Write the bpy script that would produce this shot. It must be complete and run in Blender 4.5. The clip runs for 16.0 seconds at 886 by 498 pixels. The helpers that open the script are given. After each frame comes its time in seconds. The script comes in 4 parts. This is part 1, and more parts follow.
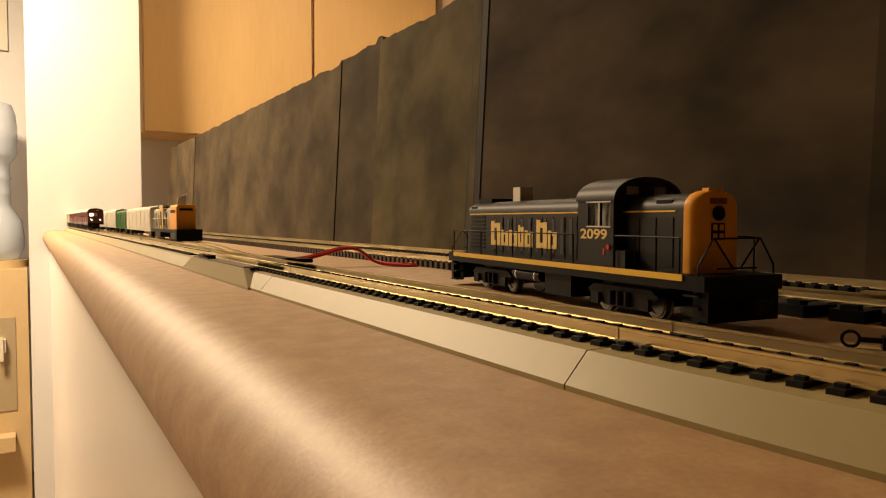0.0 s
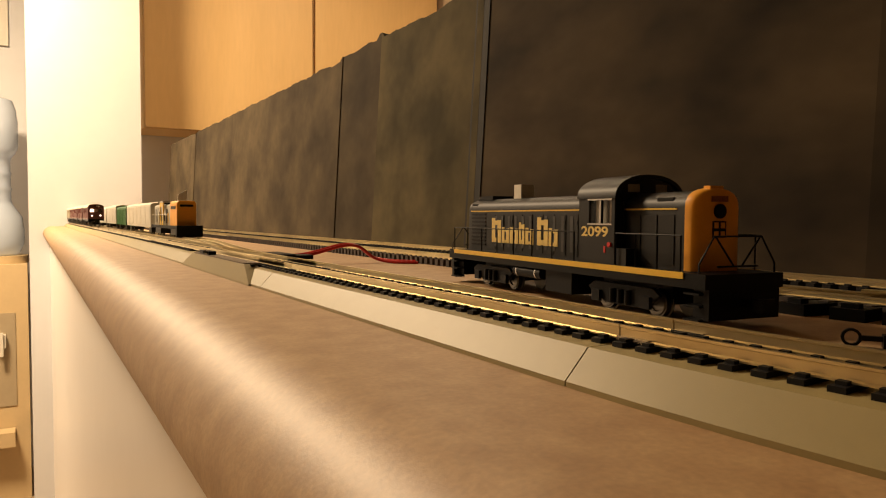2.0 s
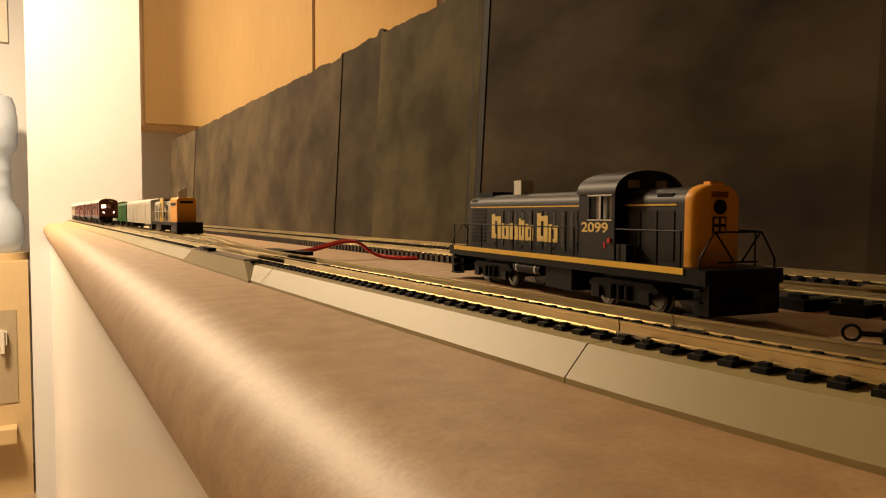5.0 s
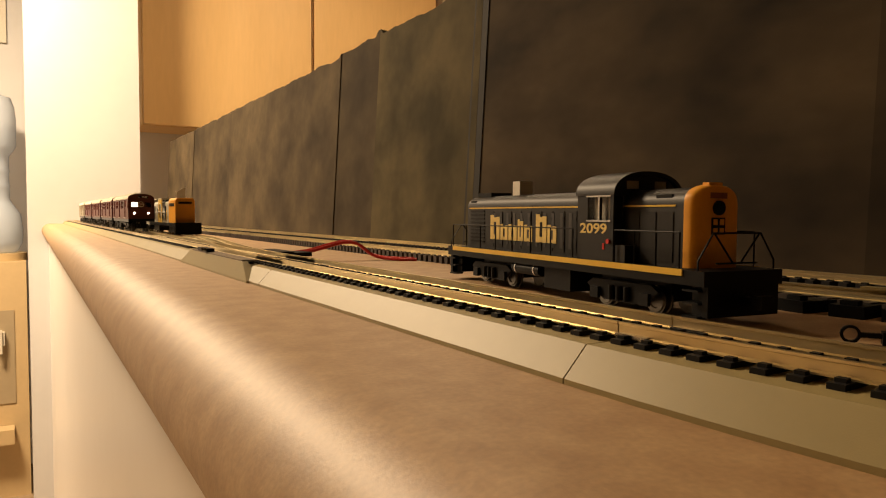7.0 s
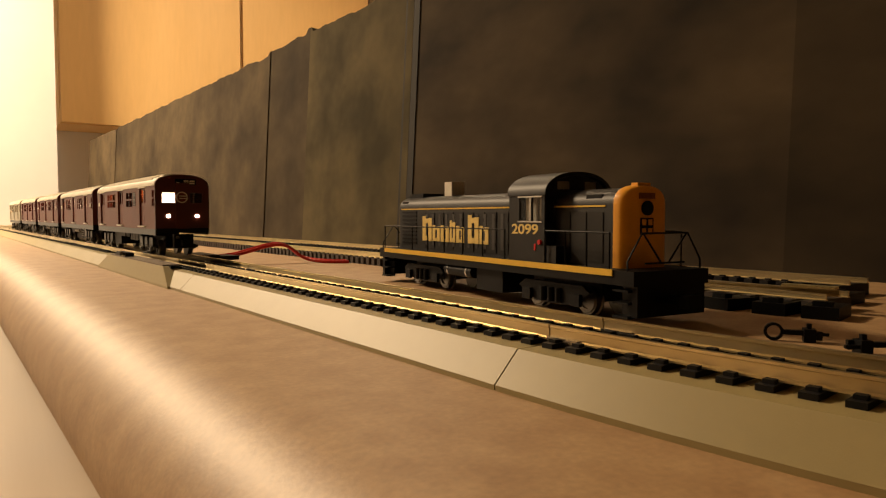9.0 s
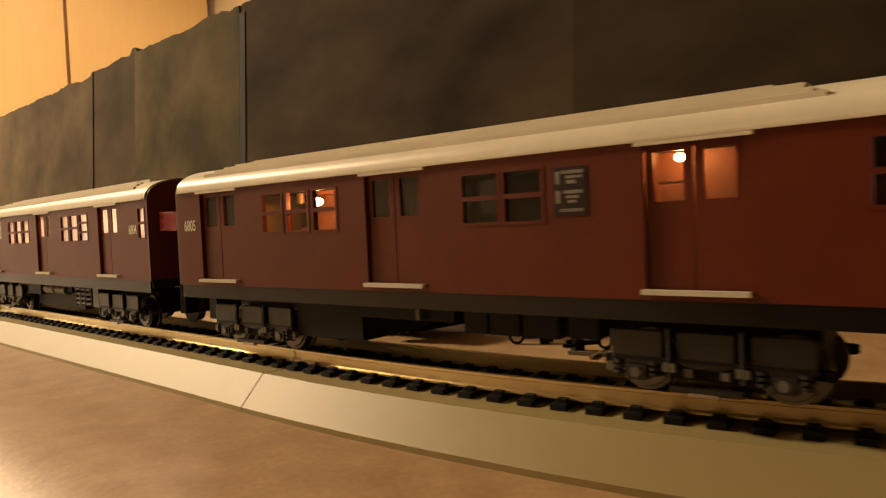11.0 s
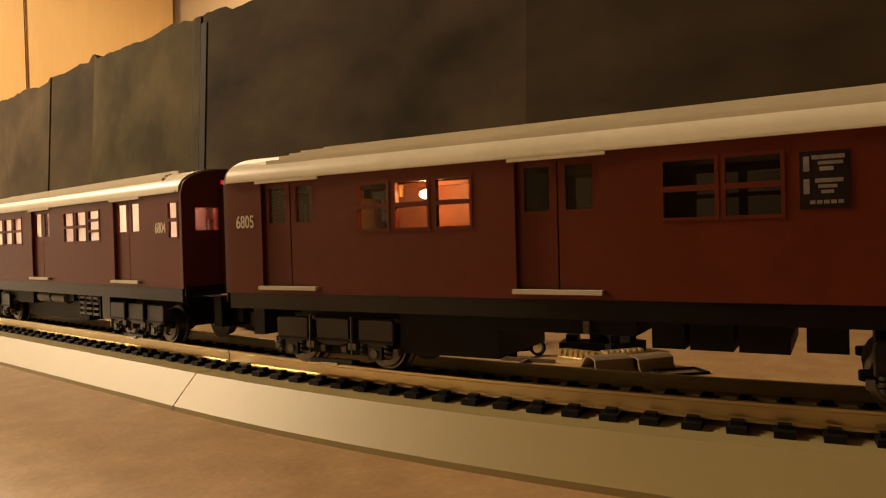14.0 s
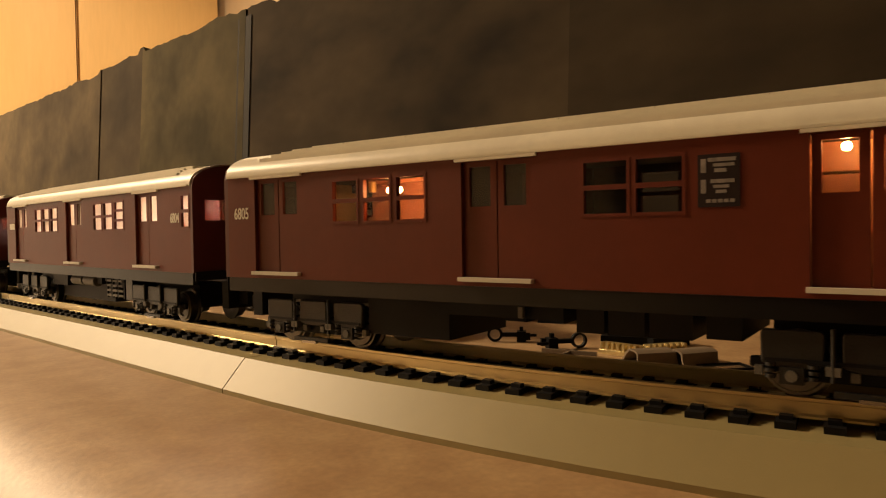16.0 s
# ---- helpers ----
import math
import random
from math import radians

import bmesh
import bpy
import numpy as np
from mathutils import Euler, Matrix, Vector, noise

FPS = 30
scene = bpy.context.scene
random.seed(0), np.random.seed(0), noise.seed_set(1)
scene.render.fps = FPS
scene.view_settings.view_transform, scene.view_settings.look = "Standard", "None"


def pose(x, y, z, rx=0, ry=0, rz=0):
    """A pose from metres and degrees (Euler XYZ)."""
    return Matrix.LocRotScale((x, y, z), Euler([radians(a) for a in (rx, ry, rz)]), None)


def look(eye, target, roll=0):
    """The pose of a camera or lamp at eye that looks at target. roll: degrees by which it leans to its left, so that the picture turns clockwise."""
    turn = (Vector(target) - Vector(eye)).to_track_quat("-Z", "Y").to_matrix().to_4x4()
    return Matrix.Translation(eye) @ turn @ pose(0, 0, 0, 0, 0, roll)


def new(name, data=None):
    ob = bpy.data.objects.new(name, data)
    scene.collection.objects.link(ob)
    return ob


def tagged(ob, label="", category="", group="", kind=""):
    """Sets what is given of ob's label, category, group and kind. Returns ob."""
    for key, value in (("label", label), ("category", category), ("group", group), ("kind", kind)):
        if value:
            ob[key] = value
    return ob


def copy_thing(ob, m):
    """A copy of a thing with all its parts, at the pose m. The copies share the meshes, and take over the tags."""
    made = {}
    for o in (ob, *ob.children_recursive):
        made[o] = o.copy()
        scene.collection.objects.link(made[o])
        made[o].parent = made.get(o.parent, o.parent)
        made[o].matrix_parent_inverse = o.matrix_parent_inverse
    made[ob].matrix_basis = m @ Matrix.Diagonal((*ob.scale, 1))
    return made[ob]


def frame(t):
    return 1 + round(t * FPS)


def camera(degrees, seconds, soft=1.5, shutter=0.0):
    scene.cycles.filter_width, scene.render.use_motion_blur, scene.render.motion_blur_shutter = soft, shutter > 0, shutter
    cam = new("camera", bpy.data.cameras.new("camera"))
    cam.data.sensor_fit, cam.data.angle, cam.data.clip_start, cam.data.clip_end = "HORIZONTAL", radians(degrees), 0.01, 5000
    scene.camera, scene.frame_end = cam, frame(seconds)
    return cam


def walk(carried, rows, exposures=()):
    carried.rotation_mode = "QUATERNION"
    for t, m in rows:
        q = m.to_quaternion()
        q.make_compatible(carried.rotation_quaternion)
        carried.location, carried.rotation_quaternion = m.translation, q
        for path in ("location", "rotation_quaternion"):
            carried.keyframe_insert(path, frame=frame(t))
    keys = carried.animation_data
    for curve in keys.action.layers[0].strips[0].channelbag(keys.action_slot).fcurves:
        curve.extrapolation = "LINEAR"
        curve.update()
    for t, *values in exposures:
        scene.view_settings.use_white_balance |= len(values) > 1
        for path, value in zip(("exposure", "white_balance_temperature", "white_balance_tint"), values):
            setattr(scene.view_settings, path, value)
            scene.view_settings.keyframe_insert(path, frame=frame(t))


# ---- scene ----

cam = camera(65, 16.0, soft=1.15, shutter=0.4)
PATH = [
    (0, (-0.12287, -0.11352, 0.03634), (-0.02066, 0.05819, 0.02803), 0.10),
    (0.5, (-0.12301, -0.11302, 0.03567), (-0.02062, 0.05856, 0.02693), 0.51),
    (1, (-0.12290, -0.11351, 0.03620), (-0.02081, 0.05825, 0.02761), 0.23),
    (1.5, (-0.12293, -0.11309, 0.03610), (-0.02077, 0.05864, 0.02763), 0.30),
    (2, (-0.12312, -0.11334, 0.03606), (-0.02094, 0.05835, 0.02705), 0.36),
    (2.5, (-0.12285, -0.11302, 0.03592), (-0.02073, 0.05871, 0.02691), 0.36),
    (3, (-0.12249, -0.11308, 0.03602), (-0.02048, 0.05869, 0.02653), 0.29),
    (3.5, (-0.12261, -0.11295, 0.03590), (-0.02039, 0.05869, 0.02641), 0.39),
    (4, (-0.12281, -0.11341, 0.03613), (-0.02094, 0.05842, 0.02635), 0.27),
    (6.5, (-0.12241, -0.11282, 0.03604), (-0.02004, 0.05868, 0.02564), 0.27),
    (7, (-0.12243, -0.11285, 0.03592), (-0.02007, 0.05868, 0.02611), 0.34),
    (7.5, (-0.12287, -0.11326, 0.03600), (-0.02053, 0.05834, 0.02697), 0.34),
    (8, (-0.12178, -0.11291, 0.03622), (-0.01730, 0.05735, 0.02653), 0.23),
    (8.5, (-0.11930, -0.10995, 0.03581), (-0.00742, 0.05544, 0.02457), 0.16),
    (9, (-0.11774, -0.10879, 0.03623), (0.00013, 0.05250, 0.02664), 0.02),
    (9.2, (-0.11320, -0.10748, 0.03689), (0.00644, 0.05257, 0.02851), -0.31),
    (11.3, (-0.10953, -0.15376, 0.04245), (0.04176, -0.02373, 0.03717), -3.26),
    (11.5, (-0.10854, -0.15850, 0.04269), (0.04505, -0.03041, 0.04017), -3.81),
    (12, (-0.10901, -0.16165, 0.04215), (0.04482, -0.03379, 0.04302), -4.00),
    (12.5, (-0.10922, -0.16098, 0.04181), (0.04480, -0.03337, 0.04010), -3.50),
    (13, (-0.10919, -0.16064, 0.04167), (0.04483, -0.03303, 0.03991), -3.19),
    (13.5, (-0.10958, -0.15928, 0.04077), (0.04461, -0.03191, 0.03894), -2.67),
    (14, (-0.11056, -0.15697, 0.03957), (0.04307, -0.02895, 0.03649), -1.59),
    (14.5, (-0.11229, -0.15767, 0.03900), (0.03808, -0.02582, 0.03619), -1.16),
    (15, (-0.11279, -0.15834, 0.03970), (0.03500, -0.02366, 0.03542), -1.33),
    (15.5, (-0.11257, -0.15782, 0.03924), (0.03484, -0.02272, 0.03474), -1.00),
    (16, (-0.11276, -0.15666, 0.03916), (0.03374, -0.02060, 0.03415), -0.94),
]
walk(cam, [(t, look(eye, aim, roll)) for t, eye, aim, roll in PATH], exposures=[(0.0, -0.06, 6750, 16), (8.3, -0.06, 6780, 16), (9.2, 0.06, 6850, 16), (11.3, 0.24, 7000, 16), (16.0, 0.24, 7000, 16)])

# ---- light ----
world = bpy.data.worlds.new("room_dark")
world.use_nodes = True
world.node_tree.nodes["Background"].inputs[0].default_value = (0.9, 0.62, 0.35, 1)
world.node_tree.nodes["Background"].inputs[1].default_value = 0.004
scene.world = world


def lamp(name, kind, eye, aim, power, colour, size=0.2):
    data = bpy.data.lights.new(name, kind)
    data.energy, data.color = power, colour
    if kind == "AREA":
        data.shape, data.size = "DISK", size
    else:
        data.shadow_soft_size = size
    ob = new(name, data)
    ob.matrix_world = look(eye, aim)
    return ob


lamp("kitchen_ceiling_light", "AREA", (-0.66, 1.98, 1.30), (-0.66, 1.98, 0.0), 103, (1.0, 0.77, 0.48), 0.46)
# unseen fill lamp, added to even out the light on the wall cabinets
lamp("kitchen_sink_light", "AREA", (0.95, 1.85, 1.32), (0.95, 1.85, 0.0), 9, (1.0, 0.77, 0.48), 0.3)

# ---- materials ----


def material(name, colour, rough=0.5, metal=0.0, vary=0.15, scale=60.0, bump=0.0, bump_scale=400.0, second=None, spread=0.5, detail=6.0, stretch=(1, 1, 1), random_tint=0.0, coat=0.0, spec=0.5):
    """Principled surface with colour variation at two scales and a fine relief; scale in cells per metre."""
    m = bpy.data.materials.new(name)
    m.use_nodes = True
    n, k = m.node_tree.nodes, m.node_tree.links
    b = n["Principled BSDF"]
    b.inputs["Roughness"].default_value, b.inputs["Metallic"].default_value = rough, metal
    b.inputs["Coat Weight"].default_value = coat
    b.inputs["Specular IOR Level"].default_value = spec
    where = n.new("ShaderNodeTexCoord")
    size = n.new("ShaderNodeMapping")
    size.inputs["Scale"].default_value = stretch
    k.new(where.outputs["Object"], size.inputs["Vector"])
    big, small = n.new("ShaderNodeTexNoise"), n.new("ShaderNodeTexNoise")
    for tex, f in ((big, scale), (small, scale * 7)):
        tex.inputs["Scale"].default_value, tex.inputs["Detail"].default_value = f, detail
        k.new(size.outputs["Vector"], tex.inputs["Vector"])
    mix = n.new("ShaderNodeMix")
    mix.data_type = "RGBA"
    second = second or tuple(c * (1 - vary) for c in colour)
    mix.inputs[6].default_value, mix.inputs[7].default_value = (*colour, 1), (*second, 1)
    ramp = n.new("ShaderNodeMapRange")
    ramp.inputs[1].default_value, ramp.inputs[2].default_value = 0.5 - spread / 2, 0.5 + spread / 2
    k.new(big.outputs["Fac"], ramp.inputs[0])
    k.new(ramp.outputs[0], mix.inputs[0])
    grain = n.new("ShaderNodeMix")
    grain.data_type, grain.blend_type = "RGBA", "MULTIPLY"
    grain.inputs[0].default_value = vary
    k.new(mix.outputs[2], grain.inputs[6])
    k.new(small.outputs["Fac"], grain.inputs[7])
    last = grain.outputs[2]
    if random_tint:
        info, hue = n.new("ShaderNodeObjectInfo"), n.new("ShaderNodeHueSaturation")
        span = n.new("ShaderNodeMapRange")
        span.inputs[3].default_value, span.inputs[4].default_value = 1 - random_tint, 1 + random_tint
        k.new(info.outputs["Random"], span.inputs[0])
        k.new(span.outputs[0], hue.inputs["Value"])
        k.new(last, hue.inputs["Color"])
        last = hue.outputs[0]
    k.new(last, b.inputs["Base Color"])
    if bump:
        fine, rise = n.new("ShaderNodeTexNoise"), n.new("ShaderNodeBump")
        fine.inputs["Scale"].default_value = bump_scale
        rise.inputs["Strength"].default_value, rise.inputs["Distance"].default_value = bump, 0.001
        k.new(size.outputs["Vector"], fine.inputs["Vector"])
        k.new(fine.outputs["Fac"], rise.inputs["Height"])
        k.new(rise.outputs[0], b.inputs["Normal"])
    return m


def glow(name, colour, strength):
    m = bpy.data.materials.new(name)
    m.use_nodes = True
    b = m.node_tree.nodes["Principled BSDF"]
    b.inputs["Base Color"].default_value = (*colour, 1)
    b.inputs["Emission Color"].default_value = (*colour, 1)
    b.inputs["Emission Strength"].default_value = strength
    return m


def glass(name, colour=(1, 1, 1), rough=0.02, alpha=0.25):
    """Clear thin plastic: mostly see-through with a glossy face."""
    m = bpy.data.materials.new(name)
    m.use_nodes = True
    b = m.node_tree.nodes["Principled BSDF"]
    b.inputs["Base Color"].default_value = (*colour, 1)
    b.inputs["Roughness"].default_value = rough
    b.inputs["Alpha"].default_value = alpha
    return m


WALL = material("white_wall_paint", (0.66, 0.665, 0.68), 0.75, vary=0.05, scale=4, bump=0.25, bump_scale=350)
# same white as WALL, glossier, its base raised to make up for weak light
HALF_WALL = material("white_satin_brightened_paint", (0.84, 0.84, 0.84), 0.34, spec=0.6, vary=0.04, scale=4, bump=0.06, bump_scale=200)
ABSORBING_WALL = material("dark_brown_absorbing_wall", (0.11, 0.075, 0.05), 0.6, vary=0.3, scale=6, stretch=(3, 3, 0.3))
LAMINATE = material("tan_laminate", (0.53, 0.34, 0.165), 0.54, spec=0.95, vary=0.42, scale=95, second=(0.42, 0.248, 0.112), spread=0.34, bump=0.05, bump_scale=900)
CABINET = material("maple_cabinet", (0.78, 0.525, 0.235), 0.5, vary=0.12, scale=5, second=(0.74, 0.49, 0.21), stretch=(3, 3, 0.4))
FAR_WALL = material("beige_wall_paint", (0.62, 0.486, 0.3311), 0.8, vary=0.08, scale=4)
CEILING = material("ceiling_paint", (0.5, 0.46, 0.4), 0.9, vary=0.05, scale=5)
FLOOR = material("pale_vinyl_floor", (0.42, 0.306, 0.1925), 0.5, vary=0.2, scale=8)
ROADBED = material("grey_plastic_roadbed", (0.345, 0.282, 0.128), 0.5, vary=0.10, scale=30, bump=0.07, bump_scale=4000)
TIE = material("black_tie_plastic", (0.010, 0.009, 0.0095), 0.6, spec=0.2, vary=0.3, scale=300, random_tint=0.25)
TIE_BROWN = material("brown_tie_plastic", (0.05, 0.032, 0.024), 0.6, vary=0.3, scale=300, random_tint=0.35)
RAIL = material("nickel_rail", (0.90, 0.78, 0.49), 0.38, 1.0, vary=0.25, scale=120, second=(0.60, 0.48, 0.27), stretch=(1, 0.15, 1))
# near boards: mottled paint, darkened to carry the fall-off of the room light
BOARD_SHADED = material("shaded_painted_foam_board", (0.0165, 0.0125, 0.0088), 0.9, vary=0.3, scale=15, second=(0.074, 0.0545, 0.0315), spread=0.50, detail=3.0, spec=0.12, bump=0.2, bump_scale=90, stretch=(1.0, 0.5, 0.9), random_tint=0.24)
BOARD_LIT = material("mottled_foam_board", (0.03496, 0.02599, 0.0158), 0.9, vary=0.3, scale=18, second=(0.095, 0.07182, 0.04096), spread=0.40, detail=3.0, spec=0.15, bump=0.25, bump_scale=90, stretch=(1.0, 0.55, 0.6), random_tint=0.18)
BOARD_GREEN = material("olive_mottled_foam_board", (0.038, 0.03192, 0.0152), 0.9, vary=0.3, scale=22, second=(0.1026, 0.08208, 0.04104), spread=0.34, detail=3.0, spec=0.15, bump=0.25, bump_scale=90, stretch=(1.0, 0.55, 0.55))
DARK = material("dark_joint_paint", (0.009, 0.007, 0.005), 0.85, vary=0.3, scale=40)
BLACK = material("black_plastic", (0.0034, 0.0034, 0.004), 0.5, spec=0.15, vary=0.3, scale=200, bump=0.05, bump_scale=3000)
SATIN_BLACK = material("satin_black_paint", (0.0066, 0.0062, 0.0066), 0.5, spec=0.3, vary=0.25, scale=120, bump=0.04, bump_scale=3000)
RIB = material("worn_grey_black_paint", (0.030, 0.027, 0.030), 0.5, vary=0.4, scale=150)
TIMBER = material("grey_brown_plastic_planks", (0.21, 0.155, 0.10), 0.6, vary=0.3, scale=60, bump=0.2, bump_scale=900)
STEEL = material("bare_steel", (0.55, 0.53, 0.5), 0.25, 1.0, vary=0.2, scale=300)

# ---- building helpers: all sizes in the helpers are centimetres ----
C = 0.01


def at(x, y, z=0.0, rz=0.0, rx=0.0, ry=0.0):
    return pose(x * C, y * C, z * C, rx, ry, rz)


def mesh_of(name, bm, mat, bevel=0.0):
    if bevel:
        edges = [e for e in bm.edges if len(e.link_faces) == 2 and e.calc_face_angle(0) > 0.6]
        bmesh.ops.bevel(bm, geom=edges, offset=bevel, segments=2, affect="EDGES", profile=0.5)
    bmesh.ops.scale(bm, vec=(C, C, C), verts=bm.verts)
    me = bpy.data.meshes.new(name)
    bm.to_mesh(me)
    bm.free()
    me.materials.append(mat)
    return me


def smooth(me, angle=40):
    for p in me.polygons:
        p.use_smooth = True
    me.set_sharp_from_angle(angle=radians(angle))
    return me


def part(name, bm, mat, parent=None, label="", bevel=0.0, m=None, soft=0):
    me = mesh_of(name, bm, mat, bevel)
    if soft:
        smooth(me, soft)
    ob = new(name, me)
    ob.parent = parent
    if m is not None:
        ob.matrix_basis = m
    return tagged(ob, label)


def thing(name, m, label, category, group="", kind=""):
    ob = new(name)
    ob.empty_display_size = 0.01
    ob.matrix_basis = m
    return tagged(ob, label, category, group, kind)


def box(bm, x0, x1, y0, y1, z0, z1):
    v = [bm.verts.new((x, y, z)) for z in (z0, z1) for x, y in ((x0, y0), (x1, y0), (x1, y1), (x0, y1))]
    for f in ((3, 2, 1, 0), (4, 5, 6, 7), (0, 1, 5, 4), (1, 2, 6, 5), (2, 3, 7, 6), (3, 0, 4, 7)):
        bm.faces.new([v[i] for i in f])
    return bm


def boxed(*sizes):
    bm = bmesh.new()
    for s in sizes:
        box(bm, *s)
    return bm


def loft(bm, rings, closed=True, caps=True):
    """Joins rings of equally many points into a skin."""
    rows_ = [[bm.verts.new(p) for p in ring] for ring in rings]
    n = len(rows_[0])
    for a, b in zip(rows_, rows_[1:]):
        for i in range(n if closed else n - 1):
            j = (i + 1) % n
            bm.faces.new((a[i], a[j], b[j], b[i]))
    if caps and closed:
        bm.faces.new(rows_[0][::-1])
        bm.faces.new(rows_[-1])
    bmesh.ops.recalc_face_normals(bm, faces=bm.faces)
    return bm


def rod(bm, a, b, r, n=8):
    a, b = Vector(a), Vector(b)
    d = (b - a).normalized()
    s = d.orthogonal().normalized()
    t = d.cross(s)
    ring = [s * math.cos(2 * math.pi * i / n) * r + t * math.sin(2 * math.pi * i / n) * r for i in range(n)]
    return loft(bm, [[a + p for p in ring], [b + p for p in ring]])


def prism_y(bm, outline, y0, y1):
    return loft(bm, [[(x, y0, z) for x, z in outline], [(x, y1, z) for x, z in outline]])


def holed(bm, u0, u1, z0, z1, holes, x0, x1):
    """A wall in y and z, from x0 to x1 thick, with rectangular openings (u0, u1, z0, z1)."""
    us = sorted({u0, u1, *[h[0] for h in holes], *[h[1] for h in holes]})
    zs = sorted({z0, z1, *[h[2] for h in holes], *[h[3] for h in holes]})

    def solid(i, j):
        if not (0 <= i < len(us) - 1 and 0 <= j < len(zs) - 1):
            return False
        u, z = (us[i] + us[i + 1]) / 2, (zs[j] + zs[j + 1]) / 2
        return not any(h[0] < u < h[1] and h[2] < z < h[3] for h in holes)

    def quad(*p):
        bm.faces.new([bm.verts.new(q) for q in p])

    for i in range(len(us) - 1):
        for j in range(len(zs) - 1):
            if not solid(i, j):
                continue
            a, b, c, d = us[i], us[i + 1], zs[j], zs[j + 1]
            quad((x0, a, c), (x0, a, d), (x0, b, d), (x0, b, c))
            quad((x1, a, c), (x1, b, c), (x1, b, d), (x1, a, d))
            if not solid(i - 1, j):
                quad((x0, a, c), (x1, a, c), (x1, a, d), (x0, a, d))
            if not solid(i + 1, j):
                quad((x0, b, c), (x0, b, d), (x1, b, d), (x1, b, c))
            if not solid(i, j - 1):
                quad((x0, a, c), (x0, b, c), (x1, b, c), (x1, a, c))
            if not solid(i, j + 1):
                quad((x0, a, d), (x1, a, d), (x1, b, d), (x0, b, d))
    bmesh.ops.remove_doubles(bm, verts=bm.verts, dist=1e-4)
    bmesh.ops.recalc_face_normals(bm, faces=bm.faces)
    return bm


def lettering(name, text, size, mat, parent, m, label="", wide=1.0, heavy=0.02):
    data = bpy.data.curves.new(name, "FONT")
    data.body, data.size, data.extrude = text, size * C, 0.004 * C
    data.align_x, data.align_y = "CENTER", "CENTER"
    data.offset = size * C * heavy
    temp = bpy.data.objects.new(name, data)
    scene.collection.objects.link(temp)
    me = bpy.data.meshes.new_from_object(temp.evaluated_get(bpy.context.evaluated_depsgraph_get()))
    bpy.data.objects.remove(temp)
    me.transform(Matrix.Diagonal((wide, 1, 1, 1)))
    me.materials.clear()
    me.materials.append(mat)
    ob = new(name, me)
    ob.parent, ob.matrix_basis = parent, m
    return tagged(ob, label)


# ---- setting ----
def structure(name, bm, mat, label, m=None, bevel=0.0, soft=0):
    return tagged(part(name, bm, mat, None, label, bevel, m, soft), category=name.split("_")[0], kind="structure")


def room():
    structure("floor", boxed((-320, 160, -500, 420, -112, -107)), FLOOR, "pale vinyl floor of the kitchen and dining room")
    structure("ceiling", boxed((-320, 160, -500, 420, 138, 143)), CEILING, "white painted ceiling over the bar counter")
    structure("wall_pillar", boxed((-12.4, 21.5, 250, 262, -107, 138)), WALL, "white painted end wall at the counter's far end", bevel=0.6)
    structure("wall_behind_cabinets", boxed((21.5, 150, 292, 300, -107, 138)), WALL, "white painted wall behind the wooden cabinets")
    structure("wall_kitchen", boxed((-320, -12.4, 340, 348, -107, 138)), WALL, "bright white painted wall behind the water cooler")
    # unseen wall, placed to bounce lamp light sideways onto the counter
    structure("wall_left", boxed((-258, -250, 50, 340, -107, 138)), FAR_WALL, "unseen beige wall placed to bounce lamp light")
    # unseen dark walls, coloured to keep bounced light off the near end
    structure("wall_dining", boxed((-320, -312, -500, 340, -107, 138)), ABSORBING_WALL, "unseen dark brown wall placed to limit bounced light")
    structure("wall_right", boxed((152, 160, -500, 292, -107, 138)), FAR_WALL, "beige painted wall behind the scenery boards")
    structure("wall_near", boxed((-312, 152, -500, -492, -107, 138)), ABSORBING_WALL, "unseen dark brown wall closing the near end, limits bounced light")
    # the front edge runs slightly askew to the track
    def edge(y):
        return 0.4 * (y + 20) / 270

    bm = loft(bmesh.new(), [[(-7.0 + edge(y), y, -107), (8, y, -107), (8, y, -4.4), (-7.0 + edge(y), y, -4.4)] for y in (-120, 250)])
    structure("half_wall", bm, HALF_WALL, "white painted half wall carrying the bar counter")
    # bar top with a rolled front edge
    outline = [(58, -4.7), (58, 0)]
    for i in range(0, 13):
        a = math.pi / 2 + math.pi * 0.94 * i / 12
        outline.append((-6.3 + 2.6 * math.cos(a), -2.4 + 2.4 * math.sin(a)))
    bm = bmesh.new()
    loft(bm, [[(x + (edge(y) if x < 0 else 0), y, z) for x, z in outline] for y in (-120, 249.8)])
    structure("bar_counter", bm, LAMINATE, "tan mottled laminate bar counter with a rolled front edge", soft=40)
    # wall cabinets facing the camera at the far end
    for i, (x0, x1) in enumerate(((24.6, 89.2), (90.0, 148.0))):
        unit = thing("wall_cabinet", at(0, 0, 0), "light maple wall cabinet with a plain flat door", "cabinet", "wall cabinets")
        part("body", boxed((x0, x1, 266.5, 291.8, 36, 120)), CABINET, unit, bevel=0.15)
        part("door", boxed((x0 + 0.3, x1 - 0.3, 264.4, 266.3, 36.3, 119.7)), CABINET, unit, "flat maple door", bevel=0.25)


